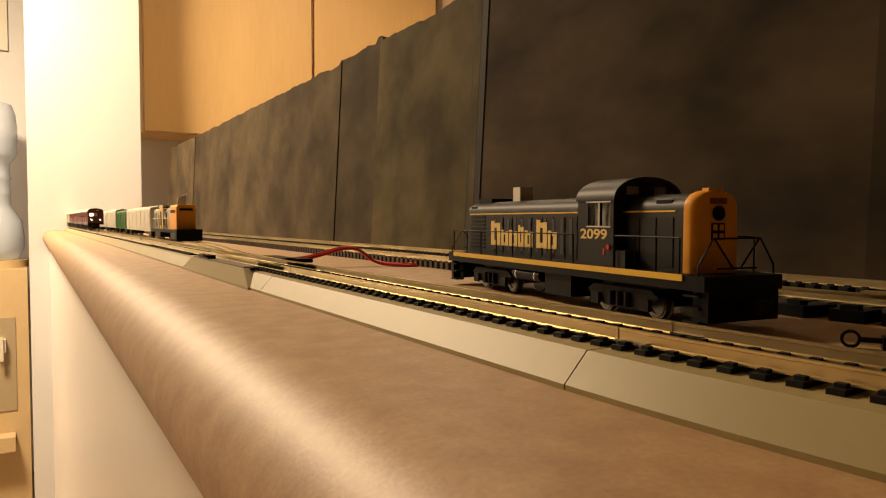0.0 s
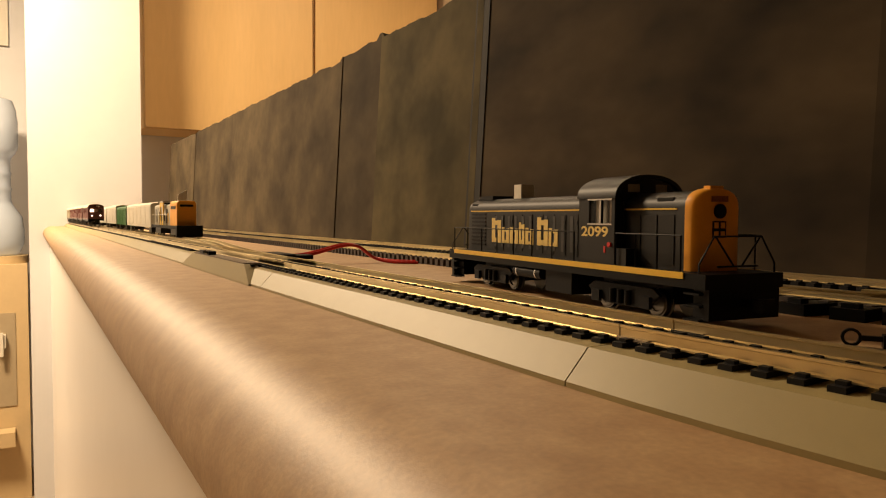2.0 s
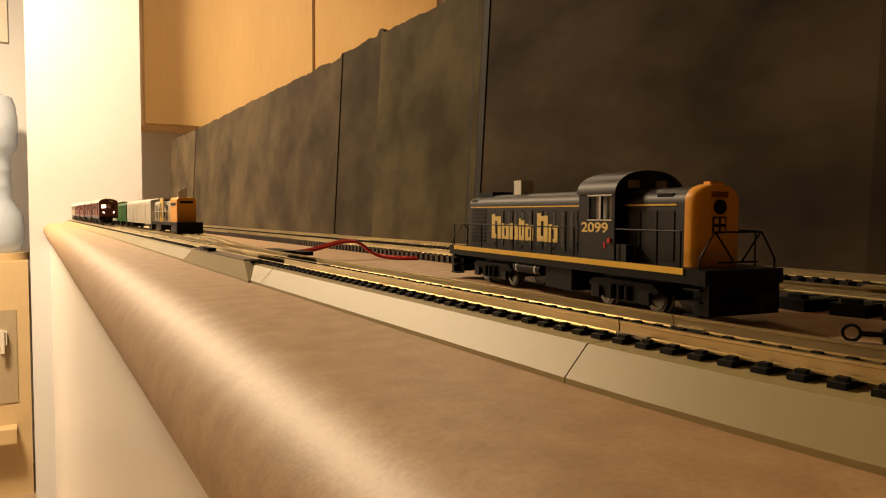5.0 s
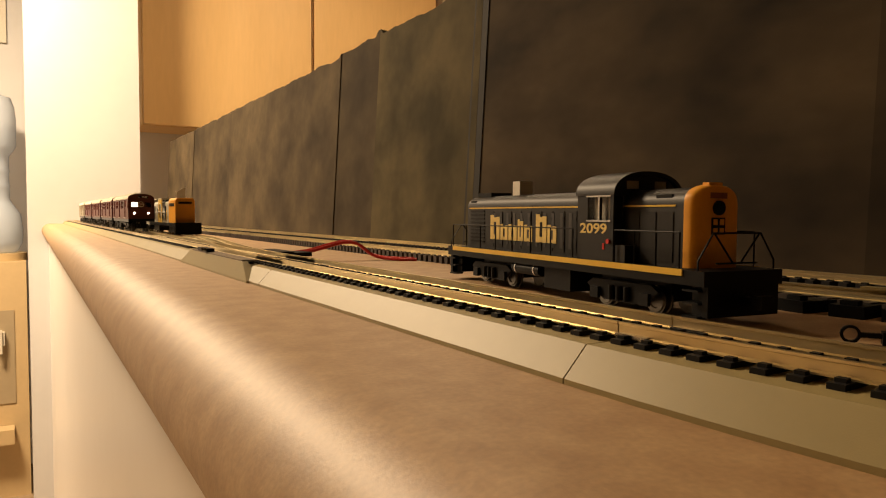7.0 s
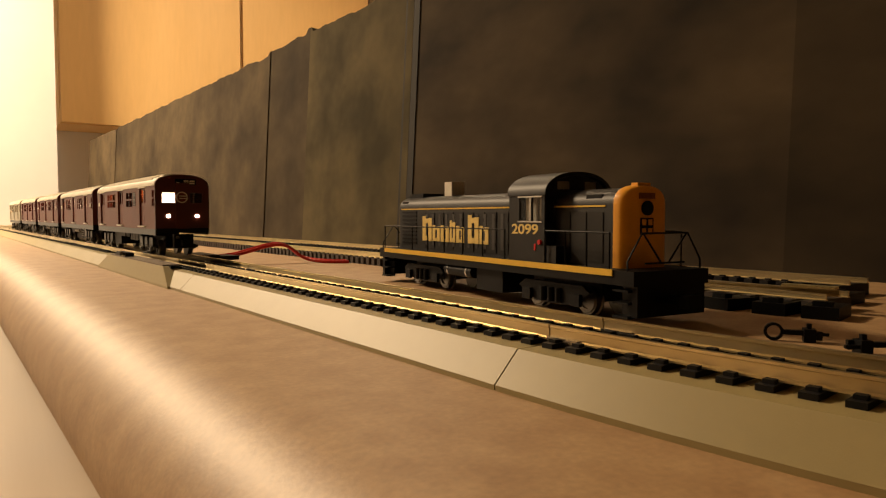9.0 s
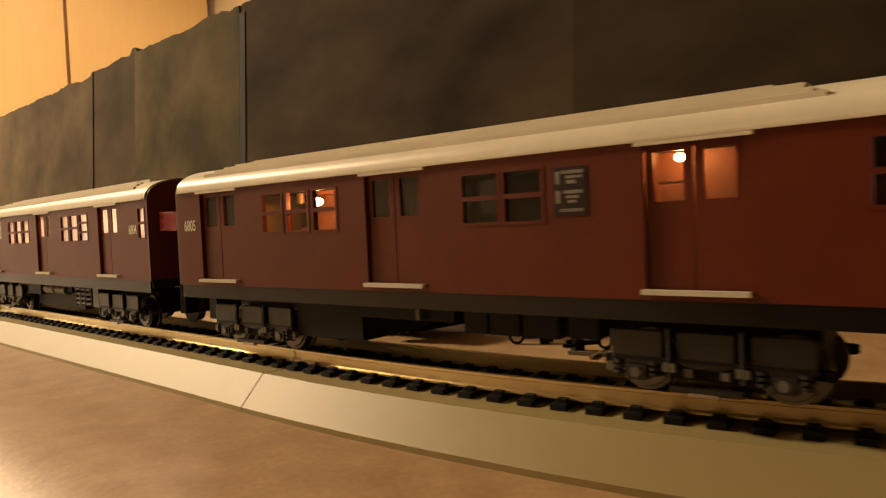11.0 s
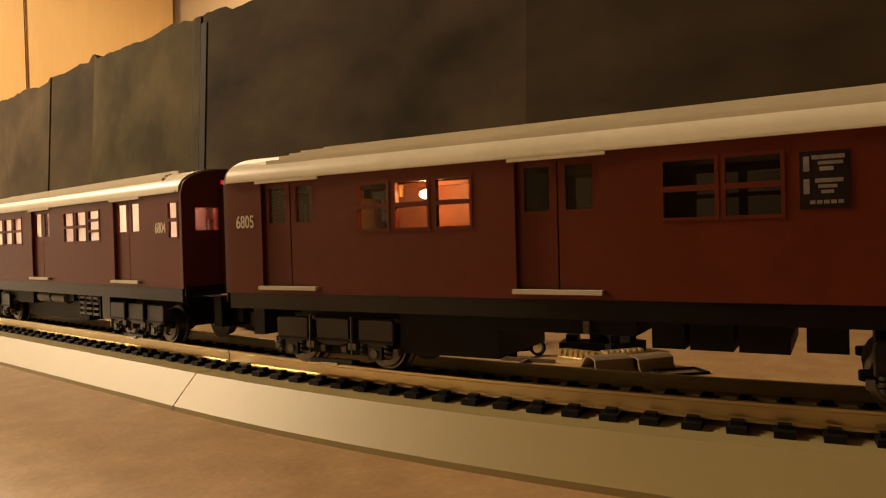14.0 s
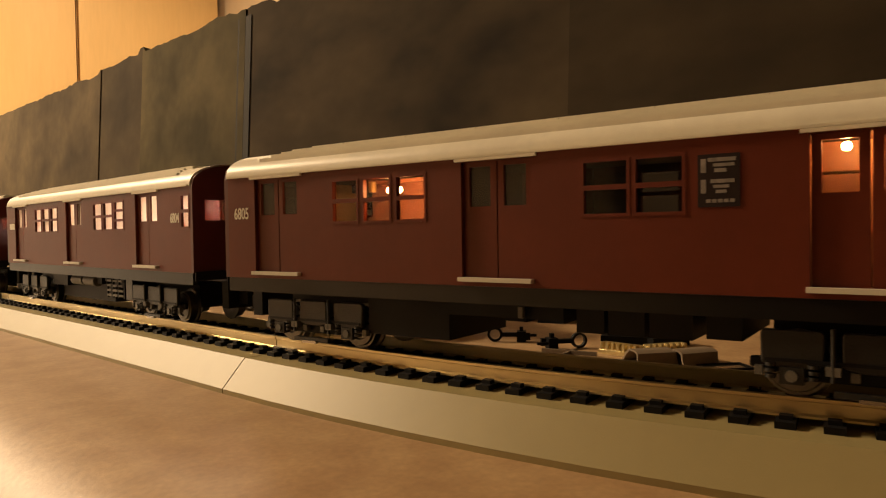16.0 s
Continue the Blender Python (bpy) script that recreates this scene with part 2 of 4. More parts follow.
def scenery_board(y0, y1, x, lean, mat, tops):
    """One painted board with an uneven, torn top edge, leaning back; tops(y) gives its height."""
    n = max(4, int((y1 - y0) / 0.9))
    ring = []
    for i in range(n + 1):
        y = y0 + (y1 - y0) * i / n
        t = tops(y)
        wave = 0.12 * noise.noise((y * 0.11, 3.1, 0.0))
        ring.append([(x + wave, y, 0.0), (x + wave + lean * t * 0.5, y, t * 0.5), (x + wave + lean * t, y, t), (x + lean * t + 1.2, y, t - 0.12), (x + 1.2, y, 0.0)])
    bm = loft(bmesh.new(), ring)
    ob = part("scenery_board", bm, mat, None, "dark grey painted scenery board with a torn top edge", soft=30)
    return tagged(ob, category="backdrop", group="scenery boards along the wall")


def board_top(y):
    """Height of the torn edge along the boards."""
    rough = 0.5 * noise.noise((y * 0.16, 0.0, 7.0)) + 0.3 * noise.noise((y * 0.7, 5.0, 0.0))
    nick = 0.8 if 79.0 < y < 80.6 else 0.0
    return 28.6 + rough + nick + (0.5 if 48 < y < 94 else 0.0)


def boards():
    cuts = [-118, 10.9, 53.0, 79.2, 93.4, 162.5, 207.0, 249]
    for i, (a, b) in enumerate(zip(cuts, cuts[1:])):
        # the two nearest boards take the copy with shade in its colour
        scenery_board(a + 0.03, b - 0.03, 29.6 + (0.16 if i % 2 else 0.0), 0.055, BOARD_SHADED if i < 2 else BOARD_GREEN if i == 2 else BOARD_LIT, board_top)
    fold = part("tape_strip", boxed((29.60, 29.66, 51.9, 54.6, 0, 28.2)), DARK, None, "dark painted tape over a joint of the scenery boards")
    fold.matrix_basis = Matrix.Translation((29.6 * C, 0, 0)) @ pose(0, 0, 0, 0, 3.15, 0) @ Matrix.Translation((-29.6 * C, 0, 0))
    tagged(fold, category="tape")


# ---- track ----
RADIUS = 55.9


def along(s, side=0.0):
    """Place and heading on the front track: straight from s > 0, a curve to the board side below 0."""
    if s >= 0:
        return side, s, 0.0
    a = -s / RADIUS
    return RADIUS - (RADIUS - side) * math.cos(a), -(RADIUS - side) * math.sin(a), math.degrees(a)


def swept(outline, s0, s1, step=2.0):
    bm = bmesh.new()
    n = max(1, math.ceil((s1 - s0) / step)) if s0 < 0 else 1
    rings = []
    for i in range(n + 1):
        s = s0 + (s1 - s0) * i / n
        rings.append([(*along(s, x)[:2], z) for x, z in outline])
    return loft(bm, rings)


BED = [(-2.5, 0.0), (-2.5, 0.12), (-1.86, 0.80), (1.86, 0.80), (2.5, 0.12), (2.5, 0.0)]


def rail_outline(x, z, h=0.25):
    f, w, c = 0.115, 0.035, 0.055
    return [(x - f, z), (x - f, z + 0.035), (x - w, z + 0.06), (x - w, z + h - 0.07), (x - c, z + h - 0.055), (x - c, z + h), (x + c, z + h), (x + c, z + h - 0.055), (x + w, z + h - 0.07), (x + w, z + 0.06), (x + f, z + 0.035), (x + f, z)]


TIE_MESH = {}


def tie_mesh(mat, half, w, z0, z1):
    key = (mat.name, half, w, z0, z1)
    if key not in TIE_MESH:
        bm = boxed((-half, half, -w / 2, w / 2, z0, z1))
        for x in (-1.10, -0.68, 0.68, 1.10):
            box(bm, x - 0.08, x + 0.08, -w * 0.32, w * 0.32, z1 - 0.02, z1 + 0.07)
        TIE_MESH[key] = mesh_of("tie", bm, mat)
    return TIE_MESH[key]


def front_section(s0, s1, label, single=True):
    sec = thing("track_section", at(0, 0, 0), label, "track", "front track sections")
    part("roadbed", swept(BED, s0 + 0.02, s1 - 0.02), ROADBED, sec, "smooth grey plastic roadbed with sloping sides", soft=20)
    for x in (-0.88, 0.88):
        part("rail", swept(rail_outline(x, 0.92, 0.31), s0 + 0.02, s1 - 0.02), RAIL, sec, "nickel silver rail", soft=30)
        part("rail_joiner", swept([(x - 0.16, 0.90), (x - 0.16, 1.00), (x + 0.16, 1.00), (x + 0.16, 0.90)], s1 - 0.9, s1 - 0.02), STEEL, sec, "shiny rail joiner")
    me = tie_mesh(TIE, 1.33, 0.30, 0.79, 0.91)
    n = round((s1 - s0) / 0.66)
    if single:
        for i in range(n):
            x, y, a = along(s0 + (i + 0.5) * (s1 - s0) / n)
            ob = new("tie", me)
            ob.parent = sec
            ob.matrix_basis = at(x, y, 0, a)
    else:
        bm = bmesh.new()
        for i in range(n):
            y = s0 + (i + 0.5) * (s1 - s0) / n
            box(bm, -1.38, 1.38, y - 0.155, y + 0.155, 0.79, 0.91)
        tagged(part("tie", bm, TIE, sec), kind="stuff")
    return sec


def straight_track(name, x, y0, y1, rz, z, label, mat, singles, tie_h=0.5, half=1.5, w=0.42, pitch=0.8):
    sec = thing(name, at(x, y0, z, rz), label, "track")
    length = y1 - y0
    for r in (-0.88, 0.88):
        bm = bmesh.new()
        prism_y(bm, rail_outline(r, tie_h), 0, length)
        part("rail", bm, RAIL, sec, "nickel silver rail", soft=30)
    me = tie_mesh(mat, half, w, 0.0, tie_h)
    rest = bmesh.new()
    for i in range(int(length / pitch)):
        y = (i + 0.5) * pitch
        if singles[0] <= y0 + y <= singles[1]:
            ob = new("tie", me)
            ob.parent, ob.matrix_basis = sec, at(0, y, 0)
        else:
            box(rest, -half, half, y - w / 2, y + w / 2, 0, tie_h)
    if rest.verts:
        tagged(part("tie", rest, mat, sec), kind="stuff")
    return sec


def ribbon(path, width0, width1, z0, z1):
    """A flat bed that follows a path of (x, y)."""
    rings = []
    for x, y in path:
        rings.append([(x - width0, y, z0), (x - width1, y, z1), (x + width1, y, z1), (x + width0, y, z0)])
    return loft(bmesh.new(), rings)


def turnout():
    sec = thing("turnout", at(0, 0, 0), "model track switch on grey roadbed with a hand lever", "track switch")
    bed = [(-2.5, 0.0), (-2.5, 0.12), (-1.86, 0.80), (3.2, 0.80), (3.8, 0.12), (3.8, 0.0)]
    part("roadbed", swept(bed, 22.9, 46.5), ROADBED, sec, "smooth grey plastic roadbed", soft=20)
    bm = bmesh.new()
    loft(bm, [[(-2.62, 24.6, 0), (-2.62, 42.6, 0), (-1.7, 42.6, 0), (-1.7, 24.6, 0)], [(-2.62, 24.6, 0.12), (-2.62, 42.6, 0.12), (-1.7, 42.6, 0.12), (-1.7, 24.6, 0.12)], [(-2.3, 26.6, 0.98), (-2.3, 40.6, 0.98), (-1.7, 40.6, 0.98), (-1.7, 26.6, 0.98)]])
    part("lever_platform", bm, ROADBED, sec, "raised grey platform of the switch lever")
    for i in range(6):
        x = -2.24 + i * 0.15
        part("plank", boxed((x, x + 0.13, 26.9, 40.3, 0.982, 1.06)), TIMBER, sec, "weathered grey brown plank", bevel=0.02)
    part("lever_box", boxed((-2.25, -1.75, 35.6, 38.4, 1.06, 1.3)), BLACK, sec, "black lever housing", bevel=0.05)
    part("lever", rod(bmesh.new(), (-2.2, 35.9, 1.2), (-2.5, 35.6, 1.28), 0.11), STEEL, sec, "small metal lever", soft=40)
    part("end_block", boxed((-2.0, -1.75, 26.35, 26.62, 0.86, 1.02)), BLACK, sec, "dark end of the platform", bevel=0.05)
    path = [(0.0, 24.0 + i * 2.4) for i in range(3)]
    for i in range(1, 15):
        t = i / 14
        path.append((5.9 * (3 * t * t - 2 * t ** 3), 28.8 + 55.8 * t))
    for off in (-0.88, 0.88):
        part("rail", swept(rail_outline(off, 0.92, 0.31), 22.9, 46.5), RAIL, sec, "nickel silver rail", soft=30)
        rings = []
        for x, y in path:
            drop = max(0.0, (y - 46) / 38.6) * 0.4
            rings.append([(x + px, y, z - drop) for px, z in rail_outline(off, 0.924, 0.31)])
        part("diverging_rail", loft(bmesh.new(), rings), RAIL, sec, "nickel silver diverging rail", soft=30)
    part("diverging_bed", ribbon(path[6:], 2.1, 1.6, 0.0, 0.55), ROADBED, sec, "grey bed below the diverging rails")
    me = tie_mesh(TIE, 1.33, 0.30, 0.79, 0.91)
    for i in range(35):
        ob = new("tie", me)
        ob.parent, ob.matrix_basis = sec, at(0 if i < 12 else 0.5, 23.2 + i * 0.66)
    part("terminal", boxed((1.9, 3.6, 35.4, 39.6, 0.8, 1.0), (3.4, 5.9, 38.2, 40.3, 0.45, 0.75)), BLACK, sec, "black wiring terminal clip", bevel=0.06)


def tracks():
    turnout()
    front_section(-45.7, -22.86, "curved track section on grey plastic roadbed", False)
    front_section(-22.86, 0, "curved track section with black ties on grey roadbed")
    front_section(0, 22.86, "straight track section with black ties on grey roadbed")
    for i in range(9):
        front_section(46.5 + 22.4 * i, 68.9 + 22.4 * i, "straight track section on grey plastic roadbed far along the counter", i < 1)
    straight_track("rear_track", 15.4, 1.3, 245, 0.0, 0, "old track with tall brown ties beside the scenery boards", TIE_BROWN, (24, 100))
    straight_track("wall_track", 21.6, 3.2, 245, 0.0, 0, "old track lying along the scenery boards", TIE, (6, 60), 0.55)
    straight_track("second_track", 5.9, 84.6, 246, 0.0, 0.05, "second track with a parked freight train", TIE, (84, 110), 0.35, 1.5, 0.36, 0.7)


room()
boards()
tracks()

# ---- materials of the trains ----
YELLOW = material("yellow_stripe_paint", (0.82, 0.52, 0.055), 0.4, vary=0.15, scale=150)
PLATE = material("faded_red_plate", (0.32, 0.09, 0.02), 0.5, vary=0.5, scale=600)
ORANGE = material("yellow_orange_nose_paint", (0.90, 0.40, 0.03), 0.42, vary=0.12, scale=90, bump=0.05, bump_scale=2500)
LETTER = material("yellow_lettering", (0.86, 0.64, 0.20), 0.5, vary=0.2, scale=400)
CREAM = material("cream_lettering", (0.88, 0.82, 0.68), 0.5, vary=0.15, scale=400)
WHITE = material("white_plastic", (0.7, 0.66, 0.56), 0.5, vary=0.1, scale=200)
MAROON = material("maroon_red_paint", (0.152, 0.0285, 0.0125), 0.42, spec=0.26, vary=0.18, scale=70, bump=0.06, bump_scale=3500)
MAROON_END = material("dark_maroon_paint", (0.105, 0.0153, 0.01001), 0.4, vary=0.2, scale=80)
ROOF = material("silver_grey_roof", (0.88, 0.83, 0.67), 0.4, vary=0.14, scale=60, bump=0.05, bump_scale=2500)
UNDER = material("dark_underframe", (0.006, 0.006, 0.0068), 0.55, spec=0.2, vary=0.3, scale=200)
PALE_CAR = material("pale_grey_green_paint", (0.40, 0.36, 0.25), 0.4, vary=0.15, scale=70)
SILL = material("grey_sill_plastic", (0.0055, 0.0052, 0.005), 0.34, spec=0.32, vary=0.25, scale=150, bump=0.05, bump_scale=2500)
PALE_GREY = material("worn_grey_plastic", (0.16, 0.15, 0.125), 0.5, vary=0.35, scale=200, bump=0.08, bump_scale=2500)
BOGIE = material("grey_black_bogie_plastic", (0.019, 0.0185, 0.017), 0.4, spec=0.45, vary=0.35, scale=250, bump=0.1, bump_scale=2500)
WORN_WHITE = material("worn_white_print", (0.42, 0.38, 0.34), 0.55, vary=0.5, scale=500)
SIGN_FIELD = material("dark_sign_film", (0.018, 0.007, 0.008), 0.5, spec=0.3, vary=0.2, scale=200)
METAL_TAN = material("yellow_metal", (0.62, 0.46, 0.20), 0.45, 0.4, vary=0.3, scale=150)
WARM_INSIDE = material("red_brown_glow_lining", (0.34, 0.15, 0.085), 0.5, vary=0.3, scale=90)
INSIDE = material("brown_car_interior", (0.16, 0.095, 0.065), 0.6, vary=0.2, scale=60)
# dark tint stands for the unlit car interior behind the pane
DARK_PANE = glass("dark_interior_pane", (0.05, 0.012, 0.01), 0.08, 0.72)
# red tint stands for the dim red light inside the car
RED_LIT_PANE = glass("red_lit_end_window", (0.30, 0.05, 0.03), 0.08, 0.55)
# pale film stands for the lit view through the cab end windows
PALE_PANE = glass("pale_lit_view_window", (0.40, 0.37, 0.32), 0.3, 0.7)
PANE = glass("clear_window", (0.03, 0.03, 0.028), 0.05, 0.22)
FOG = glass("hazy_window", (0.07, 0.068, 0.058), 0.15, 0.38)
FROST = bpy.data.materials.new("frosted_window")
FROST.use_nodes = True
_n, _k = FROST.node_tree.nodes, FROST.node_tree.links
_t, _m = _n.new("ShaderNodeBsdfTranslucent"), _n.new("ShaderNodeMixShader")
_t.inputs[0].default_value = (0.93, 0.84, 0.76, 1)
_n["Principled BSDF"].inputs["Base Color"].default_value = (0.9, 0.84, 0.76, 1)
_n["Principled BSDF"].inputs["Roughness"].default_value = 0.35
_m.inputs[0].default_value = 0.55
_k.new(_n["Principled BSDF"].outputs[0], _m.inputs[1])
_k.new(_t.outputs[0], _m.inputs[2])
_k.new(_m.outputs[0], _n["Material Output"].inputs[0])
BULB = glow("warm_bulb", (1.0, 0.40, 0.13), 120.0)
DIM_BULB = glow("orange_bulb", (1.0, 0.42, 0.12), 330.0)
FILL_BULB = glow("pink_white_fill_bulb", (1.0, 0.76, 0.60), 950.0)
HEADLIGHT = glow("headlight", (1.0, 0.82, 0.62), 9.0)
CABLIGHT = glow("lit_cab_window", (1.0, 0.72, 0.5), 4.0)
RED = material("red_plastic", (0.60, 0.015, 0.012), 0.35, vary=0.1, scale=200)
RED_GLOW = glow("red_marker", (0.9, 0.03, 0.03), 0.6)
SILVER = material("silver_passenger_car", (0.62, 0.58, 0.48), 0.4, 0.0, vary=0.2, scale=50)
GREEN = material("green_boxcar", (0.03, 0.11, 0.03), 0.5, vary=0.2, scale=60)
GREY_BLUE = material("grey_diesel_paint", (0.48, 0.45, 0.36), 0.5, vary=0.2, scale=60)
BRASS = material("gold_plated_plastic", (0.92, 0.74, 0.36), 0.3, 0.75, vary=0.3, scale=300, bump=0.3, bump_scale=1500)
DARK_STEEL = material("blackened_metal", (0.22, 0.21, 0.19), 0.4, 1.0, vary=0.3, scale=300)
COVER = material("tan_plastic_cover", (0.27, 0.205, 0.14), 0.5, vary=0.3, scale=90)
CURTAIN = material("pale_cab_curtain", (0.85, 0.80, 0.66), 0.6, vary=0.15, scale=300, stretch=(1, 1, 0.2))


def wheel(bm, x, y, z, r, out):
    """A flanged wheel on an axle along x; out: the side of its tread."""
    n = 20
    prof = [(0.0, 0.12), (0.0, r * 0.55), (0.05 * out, r * 0.6), (0.05 * out, r * 0.85), (0.0, r * 0.9), (0.0, r), (-0.22 * out, r), (-0.24 * out, r + 0.07), (-0.30 * out, r + 0.07), (-0.30 * out, 0.12)]
    rings = [[(x + dx, y + rr * math.cos(2 * math.pi * i / n), z + rr * math.sin(2 * math.pi * i / n)) for dx, rr in prof] for i in range(n)]
    rows_ = [[bm.verts.new(p) for p in ring] for ring in rings]
    for i in range(n):
        a, b = rows_[i], rows_[(i + 1) % n]
        for j in range(len(prof) - 1):
            bm.faces.new((a[j], a[j + 1], b[j + 1], b[j]))
    bmesh.ops.recalc_face_normals(bm, faces=bm.faces)
    return bm


def arch(half, z0, z1, rise, n=14, power=2.4):
    """An outline in x, z: upright sides to z1 and a rounded top that rises by rise."""
    pts = [(half, z0)]
    for i in range(n + 1):
        a = math.pi * i / n
        c, s_ = math.cos(a), math.sin(a)
        pts.append((half * abs(c) ** (2 / power) * (1 if c >= 0 else -1), z1 + rise * abs(s_) ** (2 / power)))
    pts.append((-half, z0))
    return pts


# ---- the standing road switcher ----
def road_switcher():
    loco = thing("model_locomotive", at(7.84, 3.99, 0, -6.74), "dark blue and yellow model road switcher standing on the counter", "model locomotive")
    deck = part("deck", boxed((-1.72, 1.72, -0.95, 18.5, 1.35, 1.84)), BLACK, loco, "black walkway frame", bevel=0.04)
    for x0, x1 in ((-1.765, -1.722), (1.722, 1.765)):
        part("side_stripe", boxed((x0, x1, 0.0, 17.8, 1.64, 1.86)), YELLOW, deck, "yellow painted sill stripe", bevel=0.01)
    # long hood
    bm = bmesh.new()
    rings = []
    for y, k in ((6.1, 1.0), (16.9, 1.0), (17.25, 0.96), (17.38, 0.82)):
        rings.append([(x * (0.93 + 0.07 * k), y, 1.84 + (z - 1.84) * (0.985 + 0.015 * k)) for x, z in arch(1.05, 1.84, 4.0, 0.62)])
    loft(bm, rings)
    hood = part("long_hood", bm, SATIN_BLACK, loco, "dark long hood with rounded roof edges", soft=35)
    for x in (-1.062, 1.062):
        part("hood_line", boxed((x - 0.012, x + 0.012, 6.2, 17.1, 3.93, 3.99)), YELLOW, hood, "thin yellow line")
    for i in range(9):
        y = 6.9 + i * 0.92
        part("hood_door", boxed((-1.085, -1.052, y, y + 0.8, 2.0, 3.78)), SATIN_BLACK, hood, bevel=0.012)
        for z in (3.35, 2.3):
            part("hinge", boxed((-1.105, -1.086, y + 0.02, y + 0.12, z, z + 0.16)), SATIN_BLACK, hood)
    for i in range(12):
        y = 6.55 + i * 0.68
        part("hood_rib", boxed((-1.100, -1.086, y, y + 0.22, 2.15, 3.70)), RIB, hood, "grey raised rib", bevel=0.005)
    for k in range(9):
        z = 2.15 + k * 0.2
        part("louvre", boxed((-1.10, -1.052, 15.3, 16.9, z, z + 0.09)), BLACK, hood, bevel=0.02)
    part("number_board", boxed((-0.99, -0.90, 16.45, 17.1, 4.12, 4.36)), BLACK, hood, "small black number board", bevel=0.02)
    part("fan_housing", boxed((-0.62, 0.62, 15.4, 17.0, 4.55, 4.78)), BLACK, hood, "low black roof fan box", bevel=0.06)
    part("exhaust_stack", boxed((-0.37, 0.37, 12.85, 13.55, 4.55, 5.30)), WHITE, hood, "white square exhaust stack", bevel=0.05)
    # lettering block, drawn as plain bars
    x = -1.112
    y = 14.55
    for w, h, gap in ((0.98, 1.25, 0.1), (0.72, 0.8, 0.1), (0.8, 0.8, 0.1), (0.5, 1.05, 0.1), (0.72, 0.8, 0.34), (0.9, 1.3, 0.08), (0.72, 0.82, 0.1)):
        base = 2.35
        bm = boxed((x, x + 0.02, y - w * 0.36, y, base, base + h), (x, x + 0.02, y - w, y - w * 0.62, base, base + h * 0.92), (x, x + 0.02, y - w * 0.62, y - w * 0.36, base + h * 0.72, base + h * 0.9), (x, x + 0.02, y - w * 0.62, y - w * 0.36, base + 0.02, base + h * 0.2))
        part("letter_bar", bm, LETTER, hood, "yellow lettering bar")
        y -= w + gap
    # short hood and rounded nose
    bm = bmesh.new()
    prism_y(bm, arch(1.05, 1.84, 4.0, 0.60), 0.68, 3.85)
    short = part("short_hood", bm, SATIN_BLACK, loco, "dark short hood", soft=35)
    part("hood_line", boxed((-1.074, -1.05, 1.1, 3.8, 3.93, 3.99)), YELLOW, short, "thin yellow line")
    part("number_board", boxed((-1.0, -0.90, 1.35, 2.15, 4.13, 4.36)), BLACK, short, "small black number board", bevel=0.02)
    for i in range(3):
        part("hood_door", boxed((-1.08, -1.052, 1.2 + i * 0.88, 1.98 + i * 0.88, 2.0, 3.75)), SATIN_BLACK, short, bevel=0.012)
    bm = bmesh.new()
    rings = []
    for y, k in ((0.70, 1.0), (0.48, 0.985), (0.34, 0.93), (0.26, 0.84), (0.23, 0.74)):
        rings.append([(x * k, y, 1.84 + (z - 1.84) * (0.9 + 0.1 * k)) for x, z in arch(1.075, 1.84, 4.02, 0.66)])
    loft(bm, rings)
    nose = part("nose", bm, ORANGE, loco, "bright yellow orange rounded nose", soft=50)
    part("nose_cap", boxed((-0.30, 0.30, 0.36, 0.66, 4.60, 4.75)), ORANGE, nose, bevel=0.06)
    part("headlight_plate", boxed((-0.36, 0.36, 0.19, 0.235, 4.20, 4.40)), PLATE, nose, "dark number plate with unreadable marks", bevel=0.02)
    part("headlight", rod(bmesh.new(), (0, 0.28, 3.88), (0, 0.14, 3.88), 0.25, 18), BLACK, nose, "round black headlight", soft=40)
    part("emblem", boxed((-0.30, 0.30, 0.195, 0.224, 2.98, 3.55)), BLACK, nose, "square dark emblem")
    for a, b, c, d in ((-0.24, -0.05, 3.3, 3.5), (0.05, 0.24, 3.3, 3.5), (-0.24, -0.05, 3.03, 3.2), (0.05, 0.24, 3.03, 3.2)):
        part("emblem_field", boxed((a, b, 0.186, 0.194, c, d)), ORANGE, nose)
    # cab
    bm = bmesh.new()
    holed(bm, 3.8, 6.1, 1.86, 4.45, [(4.0, 4.62, 3.42, 4.32), (4.70, 5.42, 3.42, 4.32)], -1.6, -1.5)
    cab = part("cab_side", bm, SATIN_BLACK, loco, "dark cab side with sliding window")
    bm = bmesh.new()
    holed(bm, 3.8, 6.1, 1.86, 4.45, [(4.0, 5.42, 3.42, 4.32)], 1.5, 1.6)
    part("cab_side", bm, SATIN_BLACK, loco)
    part("window_pane", boxed((-1.56, -1.54, 3.95, 5.45, 3.4, 4.34)), PANE, cab, "hazy clear window pane")
    part("window_frame", boxed((-1.63, -1.60, 4.62, 4.70, 3.40, 4.34), (-1.63, -1.60, 3.94, 5.48, 4.32, 4.38), (-1.63, -1.60, 3.94, 5.48, 3.36, 3.42)), STEEL, cab, "pale window frame", bevel=0.008)
    for i in range(3):
        part("curtain", boxed((-1.42, -1.36, 4.05 + i * 0.42, 4.36 + i * 0.42, 3.3, 4.4)), CURTAIN, cab, "pale upright strip inside the cab", bevel=0.03)
    roof_line = arch(1.66, 4.40, 4.45, 0.86, 18, 2.1)
    inner = arch(1.5, 4.40, 4.45, 0.72, 18, 2.1)
    bm = bmesh.new()
    rings = []
    for y, pts in ((3.7, roof_line), (6.15, roof_line)):
        rings.append([(x_, y, z) for x_, z in pts + inner[::-1]])
    loft(bm, rings)
    part("cab_roof", bm, SATIN_BLACK, loco, "arched black cab roof", soft=35)
